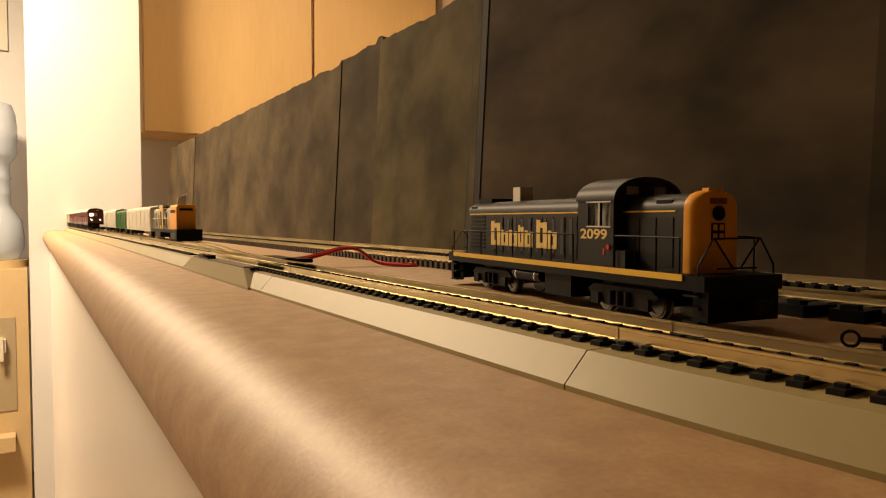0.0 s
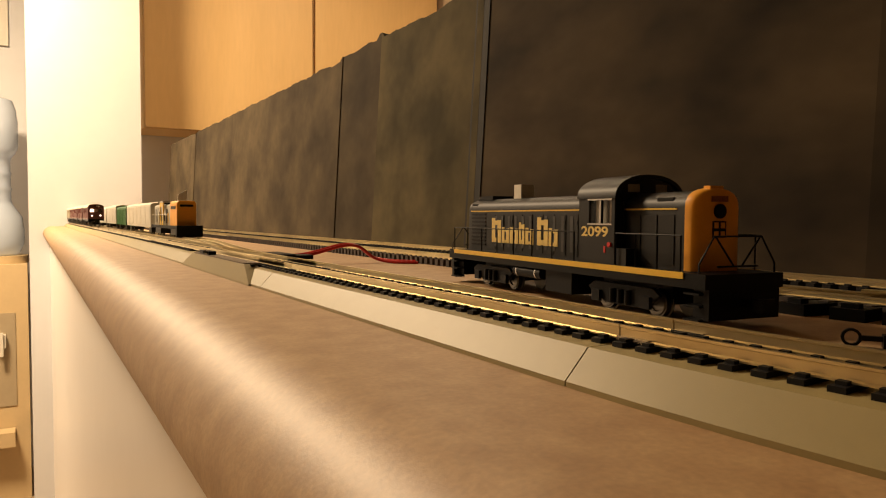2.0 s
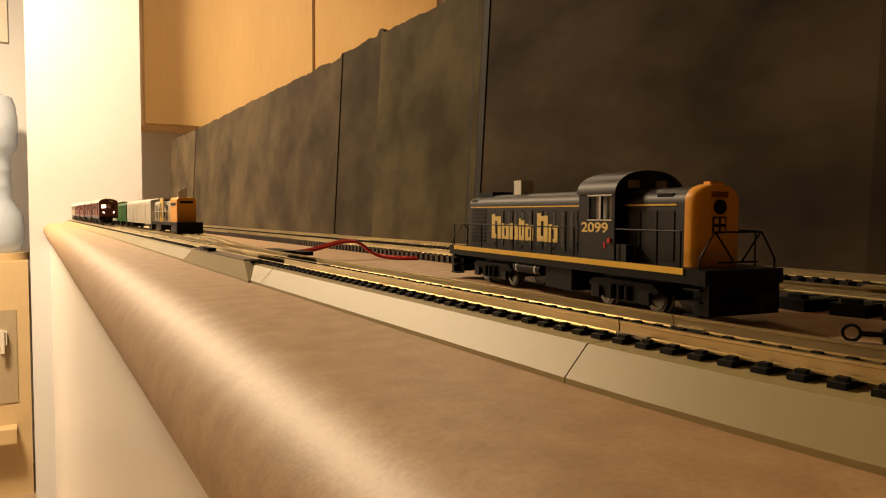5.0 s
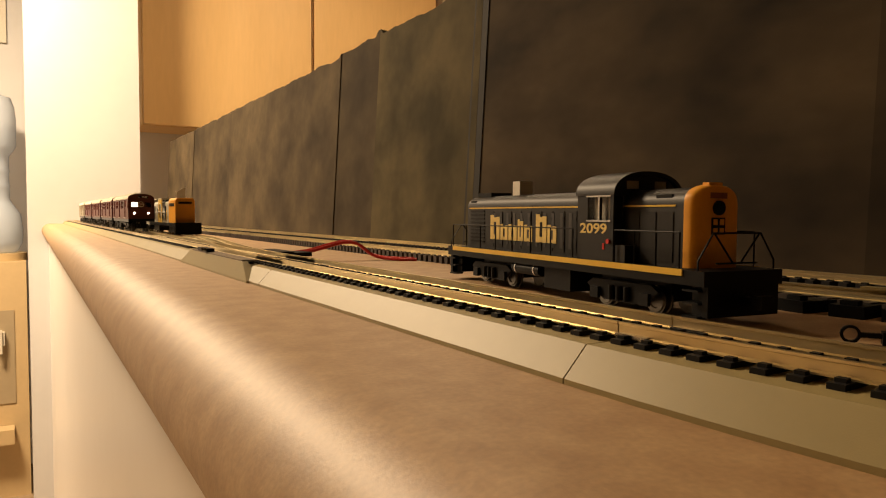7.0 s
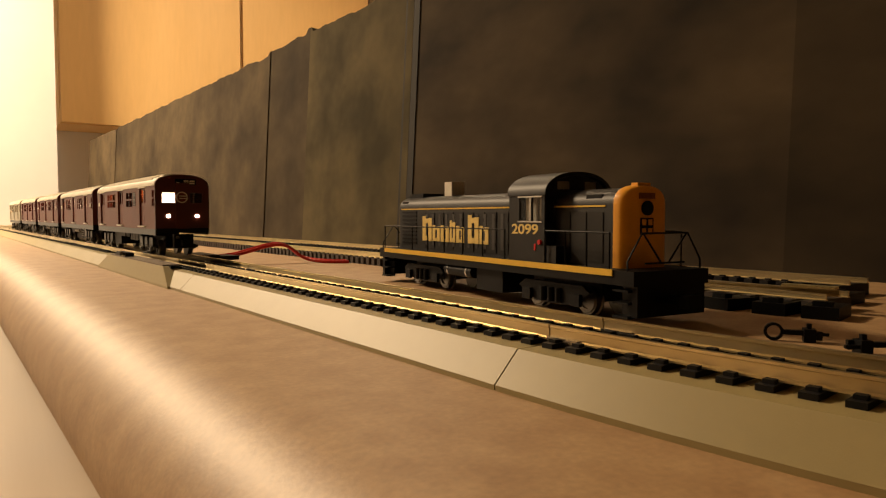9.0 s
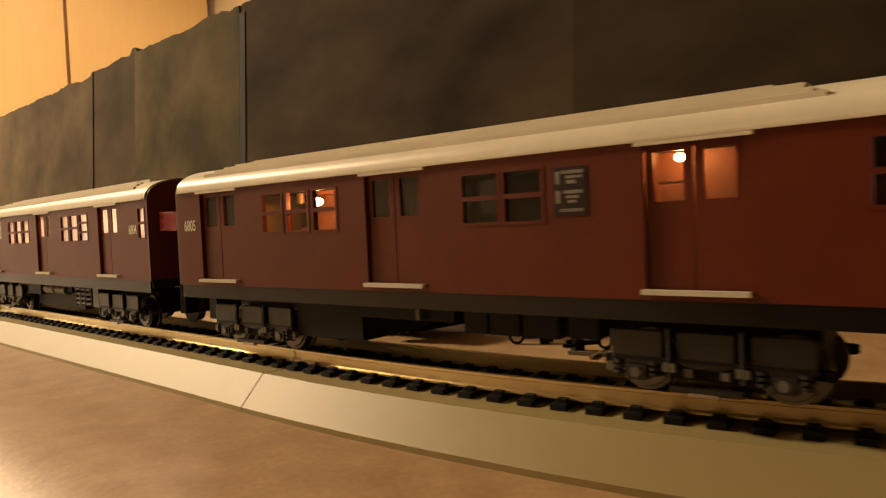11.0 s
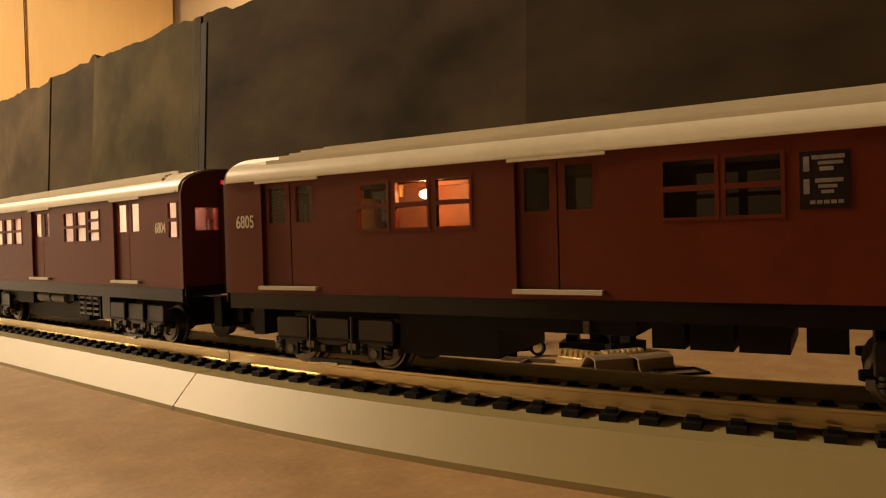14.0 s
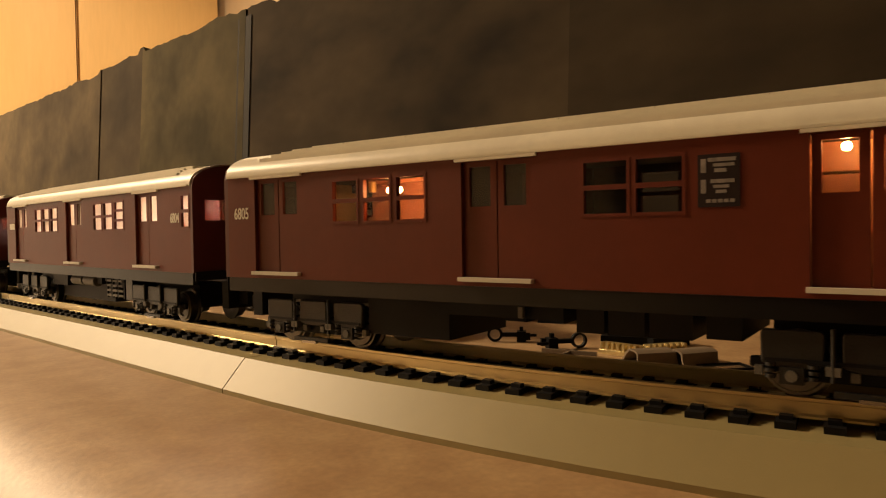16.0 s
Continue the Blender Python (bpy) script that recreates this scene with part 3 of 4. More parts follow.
    for y0 in (3.82, 6.0):
        bm = bmesh.new()
        # end wall: arch with square window openings, in strips
        cuts = [-1.5, -1.12, -0.98, -0.36, -0.12, 0.12, 0.36, 0.98, 1.12, 1.5]

        def top(xv):
            return 4.45 + 0.70 * max(0.0, 1 - abs(xv / 1.5) ** 2.1) ** (1 / 2.1)

        for a, b in zip(cuts, cuts[1:]):
            mid = abs(a + b) / 2
            if 0.36 < mid < 0.98:
                spans = [(1.86, 4.62), (4.94, None)]
            elif 1.1 < mid:
                spans = [(1.86, 3.3), (4.35, None)]
            else:
                spans = [(1.86, None)]
            for lo, hi in spans:
                ra, rb = (hi or top(a)), (hi or top(b))
                loft(bm, [[(a, y0, lo), (b, y0, lo), (b, y0, max(rb, lo + 0.01)), (a, y0, max(ra, lo + 0.01))], [(a, y0 + 0.08, lo), (b, y0 + 0.08, lo), (b, y0 + 0.08, max(rb, lo + 0.01)), (a, y0 + 0.08, max(ra, lo + 0.01))]])
        bmesh.ops.remove_doubles(bm, verts=bm.verts, dist=1e-3)
        end = part("cab_end", bm, SATIN_BLACK, loco, "cab end wall with small windows")
        for s in (-1, 1):
            part("window_pane", boxed((min(s * 0.38, s * 0.96), max(s * 0.38, s * 0.96), y0 + 0.03, y0 + 0.05, 4.63, 4.93)), PALE_PANE, end, "clear window pane")
            part("window_pane", boxed((min(s * 1.12, s * 1.5), max(s * 1.12, s * 1.5), y0 + 0.03, y0 + 0.05, 3.3, 4.35)), PALE_PANE if s > 0 else PANE, end, "tall narrow cab window")
            part("window_edge", boxed((s * 1.12 - 0.02, s * 1.12 + 0.02, y0 - 0.02, y0, 3.3, 4.35)), STEEL, end, "thin bright window edge")
    lettering("road_number", "2099", 0.54, LETTER, cab, at(-1.606, 5.04, 3.08, -90, 90), wide=1.62, heavy=0.02)
    part("marker_lamp", rod(bmesh.new(), (-1.6, 4.05, 2.62), (-1.68, 4.05, 2.62), 0.10), RED, cab, "small red cab marker", soft=40)
    part("marker_plate", boxed((-1.62, -1.6, 4.32, 4.42, 2.3, 2.55)), RED, cab, "small red plate")
    part("equipment_box", boxed((-1.6, -1.15, 3.1, 3.65, 1.85, 2.5)), SATIN_BLACK, loco, "dark equipment box on the walkway", bevel=0.04)
    # handrails
    r = 0.028
    for s in (-1, 1):
        for y0, y1, n in ((6.3, 17.9, 8), (0.2, 3.6, 4)):
            run = part("handrail", rod(bmesh.new(), (s * 1.68, y0, 3.06), (s * 1.68, y1, 3.06), r, 6), BLACK, loco, "thin black handrail", soft=60)
            for i in range(n):
                y = y0 + (y1 - y0) * i / (n - 1)
                part("stanchion", rod(bmesh.new(), (s * 1.68, y, 1.80), (s * 1.68, y, 3.06), r * 1.15, 6), BLACK, run, soft=60)
    for y, d in ((-0.62, -1), (18.15, 1)):
        pts = [(-1.68, y, 1.84), (-1.68, y, 2.15), (-1.05, y, 3.05), (1.05, y, 3.05), (1.68, y, 2.15), (1.68, y, 1.84)]
        rings = []
        for p, (px, _, pz) in enumerate(pts):
            a, c = pts[max(p - 1, 0)], pts[min(p + 1, len(pts) - 1)]
            along_ = Vector((c[0] - a[0], 0, c[2] - a[2])).normalized()
            side_ = Vector((-along_.z, 0, along_.x))
            rings.append([(px + side_.x * r * 1.2 * math.cos(q * math.pi / 3), y + r * 1.2 * math.sin(q * math.pi / 3), pz + side_.z * r * 1.2 * math.cos(q * math.pi / 3)) for q in range(6)])
        rail_ = part("end_railing", loft(bmesh.new(), rings), BLACK, loco, "thin black bent end railing", soft=60)
        for s in (-1, 1):
            part("brace", rod(bmesh.new(), (s * 1.0, y, 3.05), (s * 0.2, y, 2.1), r * 1.2, 6), BLACK, rail_, soft=60)
        part("cross_bar", rod(bmesh.new(), (-0.9, y, 2.06), (0.9, y, 2.06), r * 1.2, 6), BLACK, rail_, soft=60)
    # ends, steps and couplers
    for y, d in ((-0.95, -1), (18.5, 1)):
        pilot = part("pilot", boxed((-1.55, 1.55, min(y, y - d * 0.25), max(y, y - d * 0.25), 0.35, 1.36)), BLACK, loco, "black pilot plate", bevel=0.04)
        for s in (-1, 1):
            bm = bmesh.new()
            for z in (0.3, 0.75, 1.15):
                box(bm, min(s * 1.25, s * 1.72), max(s * 1.25, s * 1.72), min(y - d * 0.26, y - d * 0.95), max(y - d * 0.26, y - d * 0.95), z, z + 0.07)
            box(bm, s * 1.25 - 0.03, s * 1.25 + 0.03, min(y - d * 0.26, y - d * 0.95), max(y - d * 0.26, y - d * 0.95), 0.3, 1.36)
            part("steps", bm, BLACK, pilot, "black corner steps")
        part("coupler", boxed((-0.16, 0.16, min(y, y + d * 0.75), max(y, y + d * 0.75), 0.75, 1.0), (-0.28, 0.28, min(y + d * 0.55, y + d * 0.95), max(y + d * 0.55, y + d * 0.95), 0.66, 1.1)), BLACK, pilot, "dark knuckle coupler", bevel=0.04)
    # underframe
    part("fuel_tank", boxed((-1.5, 1.5, 6.7, 8.7, 0.42, 1.36)), BLACK, loco, "black fuel tank", bevel=0.08)
    for s in (-1, 1):
        tank = part("air_tank", rod(bmesh.new(), (s * 1.4, 9.0, 1.12), (s * 1.4, 11.35, 1.12), 0.27, 18), BLACK, loco, "black cylindrical air tank", soft=40)
        for y in (9.35, 11.0):
            part("band", rod(bmesh.new(), (s * 1.4, y, 1.12), (s * 1.4, y + 0.1, 1.12), 0.285, 18), STEEL, tank, "metal band", soft=40)
    for yc in (3.6, 14.0):
        truck = part("truck", boxed((-0.7, 0.7, yc - 2.0, yc + 2.0, 0.55, 1.36)), BLACK, loco, "black four-wheeled truck", bevel=0.05)
        for s in (-1, 1):
            bm = bmesh.new()
            x0, x1 = sorted((s * 1.22, s * 1.38))
            loft(bm, [[(x_, yc - 2.1, 0.9), (x_, yc - 1.7, 1.15), (x_, yc + 1.7, 1.15), (x_, yc + 2.1, 0.9), (x_, yc + 1.5, 0.5), (x_, yc + 0.8, 0.35), (x_, yc - 0.8, 0.35), (x_, yc - 1.5, 0.5)] for x_ in (x0, x1)])
            frame_ = part("side_frame", bm, BLACK, truck, "dark grey moulded side frame", bevel=0.03)
            for dy in (-1.45, 1.45):
                part("journal_box", boxed((min(s * 1.38, s * 1.52), max(s * 1.38, s * 1.52), yc + dy - 0.25, yc + dy + 0.25, 0.38, 0.82)), BLACK, frame_, bevel=0.05)
            for dy in (-0.45, 0, 0.45):
                part("spring", rod(bmesh.new(), (s * 1.44, yc + dy, 0.42), (s * 1.44, yc + dy, 0.95), 0.12, 10), BLACK, frame_, soft=40)
        for dy in (-1.45, 1.45):
            bm = bmesh.new()
            wheel(bm, -0.92, yc + dy, 0.58, 0.52, -1)
            wheel(bm, 0.92, yc + dy, 0.58, 0.52, 1)
            rod(bm, (-0.9, yc + dy, 0.58), (0.9, yc + dy, 0.58), 0.12)
            part("wheelset", bm, DARK_STEEL, truck, "dull dark metal wheels", soft=40)
    return loco


# ---- the moving subway train ----
LENGTH = 17.3
SPACING = 19.5
RAIL_TOP = 1.235


def subway_car(kind, numbers):
    """Local y from 0 at the front to LENGTH, z from the rail head."""
    car = thing("subway_car", at(0, 0, 0), {"lead": "dark red model subway car with silver roof and lit headlights", "plain": "dark red model subway car with silver grey roof"}[kind], "model train", "cars of the red subway train")
    doors = [3.02, 9.19, 15.36]
    lead = kind == "lead"
    groups = []
    if lead:
        groups += [(5.65, 6.42), (6.58, 7.36)]
    else:
        groups += [(4.72 + i * 0.90, 5.42 + i * 0.90) for i in range(3)]
    groups += [(10.88 + i * 0.93, 11.60 + i * 0.93) for i in range(3)]
    groups.append((0.22, 0.66))
    for s in (-1, 1):
        holes = [(d - 0.78, d + 0.78, 1.74, 4.04) for d in doors]
        for a, b in groups:
            if not lead and 4 < a < 5:
                holes += [(a, b, 2.95, 3.20), (a, b, 3.28, 3.53), (a, b, 3.61, 3.85)]
            else:
                holes += [(a, b, 2.95, 3.36), (a, b, 3.45, 3.85)]
        bm = bmesh.new()
        x0, x1 = sorted((s * 1.43, s * 1.54))
        holed(bm, 0.14, LENGTH - 0.14, 1.60, 4.12, holes, x0, x1)
        side = part("body_side", bm, MAROON, car, "dark red side with window openings")
        for d in doors:
            for k in (-1, 1):
                c = d + k * 0.39
                bm = bmesh.new()
                xa, xb = sorted((s * 1.38, s * 1.45))
                holed(bm, c - 0.375, c + 0.375, 1.74, 4.04, [(c - 0.24, c + 0.24, 3.16, 3.94)], xa, xb)
                leaf = part("door", bm, MAROON, side, "dark red sliding door leaf")
                if s < 0:
                    part("pane", boxed((s * 1.40 - 0.005, s * 1.40 + 0.005, c - 0.25, c + 0.25, 3.12, 3.96)), FOG if lead else FROST, leaf)
            part("door_sill", boxed((min(s * 1.53, s * 1.66), max(s * 1.53, s * 1.66), d - 0.82, d + 0.82, 1.69, 1.77)), WHITE, side, "pale door sill strip", bevel=0.012)
            part("drip_rail", boxed((min(s * 1.54, s * 1.60), max(s * 1.54, s * 1.60), d - 0.9, d + 0.9, 4.05, 4.11)), ROOF, side, "grey drip rail over the door")
        for a, b in groups:
            xa, xb = sorted((s * 1.535, s * 1.555))
            bm = boxed((xa, xb, a - 0.06, b + 0.06, 2.89, 2.95), (xa, xb, a - 0.06, b + 0.06, 3.85, 3.91), (xa, xb, a - 0.06, a, 2.95, 3.85), (xa, xb, b, b + 0.06, 2.95, 3.85))
            for lo, hi in ((3.20, 3.28), (3.53, 3.61)) if not lead and 4 < a < 5 else ((3.36, 3.45),):
                box(bm, xa, xb, a, b, lo, hi)
            part("window_frame", bm, MAROON, side, "dark red window frame")
            if s < 0:
                part("pane", boxed((s * 1.47 - 0.005, s * 1.47 + 0.005, a - 0.02, b + 0.02, 2.93, 3.87)), PANE if lead else FROST, side)
        if lead and s < 0:
            board = part("sign_board", boxed((-1.556, -1.541, 4.76, 5.40, 3.00, 3.84)), SIGN_FIELD, side, "dark route sign with unreadable white lines", bevel=0.01)
            rows_ = [(3.55, 0.22, 5.27, 5.35), (3.72, 0.06, 4.82, 5.24), (3.64, 0.05, 4.84, 5.16), (3.55, 0.06, 4.96, 5.14), (3.22, 0.22, 5.27, 5.35), (3.38, 0.06, 4.84, 5.20), (3.30, 0.05, 4.92, 5.16), (3.22, 0.05, 4.96, 5.12)]
            rows_ += [(3.07, 0.055, 4.84 + i * 0.09, 4.91 + i * 0.09) for i in range(5)]
            for z, h, a, b in rows_:
                part("text_bar", boxed((-1.562, -1.557, a, b, z, z + h)), WORN_WHITE, board)
        for text, y in numbers:
            if s < 0 and text:
                lettering("car_number", text, 0.40, CREAM, side, at(-1.546, y, 3.20, -90, 90), wide=0.70, heavy=0.016)
            elif s < 0:
                part("number_bar", boxed((-1.549, -1.541, y - 0.34, y + 0.34, 3.08, 3.34)), CREAM, side)
        part("sill_beam", boxed((min(s * 1.36, s * 1.52), max(s * 1.36, s * 1.52), 0.1, LENGTH - 0.1, 1.25, 1.595)), SILL, car, "dark grey sill beam", bevel=0.02)
    # roof
    bm = bmesh.new()
    prism_y(bm, arch(1.56, 4.12, 4.14, 0.66, 22, 2.25), 0.10, LENGTH - 0.10)
    roof = part("roof", bm, ROOF, car, "silver grey rounded roof", soft=35)
    for s in (-1, 1):
        for x, w, z, y0 in ((1.34, 0.045, 4.555, 1.2), (1.14, 0.045, 4.655, 1.4), (0.94, 0.045, 4.725, 1.55)):
            part("roof_rib", boxed((s * x - w, s * x + w, y0, LENGTH - y0, z - 0.12, z + 0.02)), ROOF, roof, bevel=0.015)
    part("roof_vent", boxed((-0.66, 0.66, 1.6, LENGTH - 1.6, 4.70, 4.835)), ROOF, roof, "long low roof vent", bevel=0.02)
    vent = part("roof_vent", boxed((-0.44, 0.44, 2.1, LENGTH - 2.1, 4.80, 4.90)), ROOF, roof, "raised roof vent", bevel=0.02)
    for i in range(7):
        y = 2.6 + i * (LENGTH - 5.9) / 6
        part("vent_slot", boxed((-0.62, -0.50, y, y + 0.7, 4.83, 4.865)), ROOF, roof, bevel=0.012)
    part("gutter", boxed((-1.60, -1.535, 0.2, LENGTH - 0.2, 4.115, 4.16)), ROOF, roof, "thin roof gutter", bevel=0.012)
    part("floor", boxed((-1.42, 1.42, 0.15, LENGTH - 0.15, 1.38, 1.62)), INSIDE, car, "car floor")
    part("ceiling", boxed((-1.42, 1.42, 0.15, LENGTH - 0.15, 4.02, 4.10)), INSIDE, car, "brown car ceiling")
    # unseen baffles, added to stop bulb light spreading along the car
    for y in ((4.2, 10.2) if lead else (8.9,)):
        part("partition", boxed((-1.42, 1.42, y, y + 0.06, 1.62, 4.0)), INSIDE, car, "inner baffle added to stop bulb light")
    # ends
    for y, d in ((0.0, -1), (LENGTH, 1)):
        out = arch(1.54, 1.60, 4.10, 0.66, 22, 2.25)
        bm = bmesh.new()
        ya, yb = (0.0, 0.14) if d < 0 else (LENGTH - 0.14, LENGTH)
        us = [-1.54, -1.15, -0.42, 0.42, 1.15, 1.54]

        def top(xv):
            return 4.10 + 0.66 * max(0.0, 1 - abs(xv / 1.54) ** 2.25) ** (1 / 2.25)

        for a, b in zip(us, us[1:]):
            mid = abs(a + b) / 2
            spans = [(1.60, 3.12), (3.72, None)] if 0.42 < mid < 1.15 else [(1.60, None)]
            for lo, hi in spans:
                steps = 1 if hi else 6
                for i in range(steps):
                    p, q = a + (b - a) * i / steps, a + (b - a) * (i + 1) / steps
                    loft(bm, [[(p, yy, lo), (q, yy, lo), (q, yy, hi or top(q)), (p, yy, hi or top(p))] for yy in (ya, yb)])
        bmesh.ops.remove_doubles(bm, verts=bm.verts, dist=1e-3)
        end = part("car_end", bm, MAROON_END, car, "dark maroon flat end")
        face = ya if d < 0 else yb
        f0, f1 = sorted((face, face + d * 0.04))
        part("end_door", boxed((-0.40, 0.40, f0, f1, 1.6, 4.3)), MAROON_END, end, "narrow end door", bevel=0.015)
        part("roof_edge", boxed((-1.50, 1.50, f0, f1, 1.38, 1.64)), UNDER, end, "dark end sill", bevel=0.02)
        if lead and d < 0:
            part("cab_window", boxed((-1.14, -0.43, 0.05, 0.07, 3.13, 3.71)), CABLIGHT, end, "brightly lit cab window")
            part("end_window", boxed((0.43, 1.14, 0.05, 0.07, 3.13, 3.71)), DARK_PANE, end)
            ring = rod(bmesh.new(), (-0.05, -0.04, 3.45), (-0.05, -0.07, 3.45), 0.33, 24)
            emblem = part("emblem", ring, CREAM, end, "round pale emblem on the end door", soft=40)
            part("emblem_field", rod(bmesh.new(), (-0.05, -0.068, 3.45), (-0.05, -0.076, 3.45), 0.27, 24), MAROON, emblem, soft=40)
            for z in (3.36, 3.50):
                part("emblem_bar", boxed((-0.2, 0.2, -0.085, -0.077, z, z + 0.05)), CREAM, emblem)
            sign = part("end_sign", boxed((-0.42, 0.78, -0.03, -0.005, 4.18, 4.52)), BLACK, end, "black route sign with unreadable marks")
            for a, b, z in ((-0.34, -0.18, 4.24), (0.08, 0.34, 4.36), (0.42, 0.7, 4.36), (0.08, 0.7, 4.23)):
                part("text_bar", boxed((a, b, -0.038, -0.031, z, z + 0.09)), CREAM, sign)
            for x in (-0.82, 0.82):
                part("headlight", rod(bmesh.new(), (x, 0.02, 2.36), (x, -0.06, 2.36), 0.115, 14), HEADLIGHT, end, "glowing headlight", soft=40)
            part("step_lamp", boxed((-0.45, -0.25, -0.2, -0.05, 1.05, 1.2)), PALE_GREY, end, "small pale plate", bevel=0.02)
        else:
            for x in (-0.78, 0.78):
                part("end_window", boxed((x - 0.36, x + 0.36, (ya + yb) / 2 - 0.01, (ya + yb) / 2 + 0.01, 3.12, 3.72)), DARK_PANE if lead else RED_LIT_PANE, end)
            part("end_sign", boxed((-0.35, 0.1, f0 - 0.01, f1 + 0.01, 4.36, 4.46)), RED_GLOW, end, "small red end sign")
        part("coupler", boxed((-0.2, 0.2, min(face, face + d * 0.62), max(face, face + d * 0.62), 0.62, 0.98), (-0.55, 0.55, min(face - d * 0.2, face + d * 0.15), max(face - d * 0.2, face + d * 0.15), 0.5, 1.3)), UNDER, end, "dark coupler", bevel=0.04)
    # bulbs
    # plain cars: extra bulbs added above the windows brighten the frosted panes
    for y in ((3.36, 12.05) if lead else (1.1, 3.4, 6.2, 9.6, 12.2, 15.0)):
        front = lead and y < 5
        bulb = bmesh.new()
        bmesh.ops.create_uvsphere(bulb, u_segments=14, v_segments=10, radius=0.07 if front else 0.10)
        if lead and not front:
            for v in bulb.verts:
                v.co.y *= 2.2
        part("bulb", bulb, DIM_BULB if front else BULB if lead else FILL_BULB, car, "small glowing bulb, real or added as fill", m=at(-1.05 if lead else -0.3, y, 3.86 if front else 3.62 if lead else 3.90), soft=60)
    if lead:
        # red brown surfaces added behind the panes to reflect the bulbs' glow
        part("motor_block", boxed((-0.35, 0.9, 10.5, 13.45, 1.62, 3.05), (-0.2, 0.8, 11.0, 12.9, 3.05, 3.3)), WARM_INSIDE, car, "red brown block added to catch bulb light", bevel=0.06)
        part("lamp_board", boxed((-0.4, 1.0, 10.5, 13.4, 3.84, 3.92)), WARM_INSIDE, car, "red brown board under the roof, added to catch bulb light", bevel=0.02)
        part("inner_wall", boxed((-0.12, -0.04, 10.4, 13.5, 3.05, 3.84)), WARM_INSIDE, car, "red brown inner wall added to catch bulb light")
        part("contact_strip", boxed((-1.3, -1.1, 3.1, 3.65, 3.44, 3.48), (-1.3, -1.2, 3.1, 3.16, 3.48, 3.7)), METAL_TAN, car, "bent metal lamp contact", bevel=0.02)
        part("lamp_wall", boxed((-0.5, -0.42, 2.2, 3.95, 1.62, 4.0), (-1.4, -0.5, 3.9, 3.95, 1.62, 4.0)), WARM_INSIDE, car, "red brown wall behind the front doors, added to catch bulb light")
        for y in (11.15, 12.95):
            part("lamp_holder", rod(bmesh.new(), (-0.75, y, 3.62), (-0.75, y, 3.86), 0.09, 12), METAL_TAN, car, "small metal lamp holder", soft=40)
        # yellow block, added so that the rear door panes look lit
        part("weight", boxed((-1.0, 0.8, 15.0, 15.2, 1.62, 3.95), (-1.0, 0.8, 14.5, 14.62, 1.62, 3.7)), METAL_TAN, car, "yellow block added behind the doors to look lit", bevel=0.03)
        # hidden fill bulb behind the side wall, added to light the yellow block
        lamp_ = bmesh.new()
        bmesh.ops.create_uvsphere(lamp_, u_segments=10, v_segments=8, radius=0.06)
        part("bulb", lamp_, BULB, car, "small glowing bulb, real or added as fill", m=at(-1.22, 14.1, 3.6), soft=60)
    # underframe boxes
    if lead:
        gear = [(4.80, 5.36, 0.84), (5.58, 6.31, 0.79), (6.39, 7.05, 0.79), (7.13, 7.66, 0.79), (7.92, 11.5, 0.97), (10.5, 12.7, 0.42)]
    else:
        gear = [(4.9, 6.3, 0.95), (6.6, 7.1, 1.1), (7.4, 10.2, 0.98), (10.8, 12.4, 0.8)]
    for i, (a, b, z) in enumerate(gear):
        part("equipment_box", boxed((-1.25, 1.1 if lead else -0.4, a, b, z, 1.38)), UNDER, car, "dark underfloor equipment box", bevel=0.04)
    if not lead:
        part("low_box", boxed((-0.9, 0.9, 7.1, 12.2, 0.32, 1.25)), UNDER, car, "black motor cover under the floor", bevel=0.1)
        rack = part("resistor_rack", boxed((-1.30, -1.24, 5.35, 5.43, 0.55, 1.25), (-1.30, -1.24, 5.83, 5.91, 0.55, 1.25), (-1.30, -1.24, 6.31, 6.39, 0.55, 1.25), (-1.30, -1.24, 6.79, 6.87, 0.55, 1.25)), UNDER, car, "dark resistor rack with pale slats")
        for i in range(3):
            for k in range(4):
                part("slat", boxed((-1.32, -1.25, 5.46 + i * 0.48, 5.80 + i * 0.48, 0.60 + k * 0.17, 0.67 + k * 0.17)), PALE_GREY, rack)
        part("plate", boxed((-1.34, -1.24, 4.62, 5.12, 0.55, 1.25)), BOGIE, car, "grey underfloor plate", bevel=0.02)
        for a in (7.9, 9.1):
            part("air_cylinder", rod(bmesh.new(), (-1.18, a, 1.06), (-1.18, a + 1.05, 1.06), 0.19, 16), PALE_GREY, car, "pale grey air cylinder", soft=40)
    else:
        part("bracket", boxed((-1.40, -1.30, 8.70, 8.80, 1.0, 1.22)), PALE_GREY, car, "small pale bracket under the sill", bevel=0.02)
    # bogies
    for yc in (2.95, LENGTH - 2.95):
        bogie = part("bogie", boxed((-0.6, 0.6, yc - 1.5, yc + 1.5, 0.5, 1.15)), UNDER, car, "dark four-wheeled bogie", bevel=0.05)
        for s in (-1, 1):
            x0, x1 = sorted((s * 1.12, s * 1.24))
            bm = bmesh.new()
            loft(bm, [[(x_, yc - 1.75, 0.46), (x_, yc - 1.75, 0.62), (x_, yc - 0.6, 0.70), (x_, yc + 0.6, 0.70), (x_, yc + 1.75, 0.62), (x_, yc + 1.75, 0.46), (x_, yc + 0.7, 0.30), (x_, yc - 0.7, 0.30)] for x_ in (x0, x1)])
            frame_ = part("side_frame", bm, UNDER, bogie, "black moulded side frame", bevel=0.03)
            if s > 0:
                continue
            for dy in (-1.12, 0.0, 1.12):
                bm = bmesh.new()
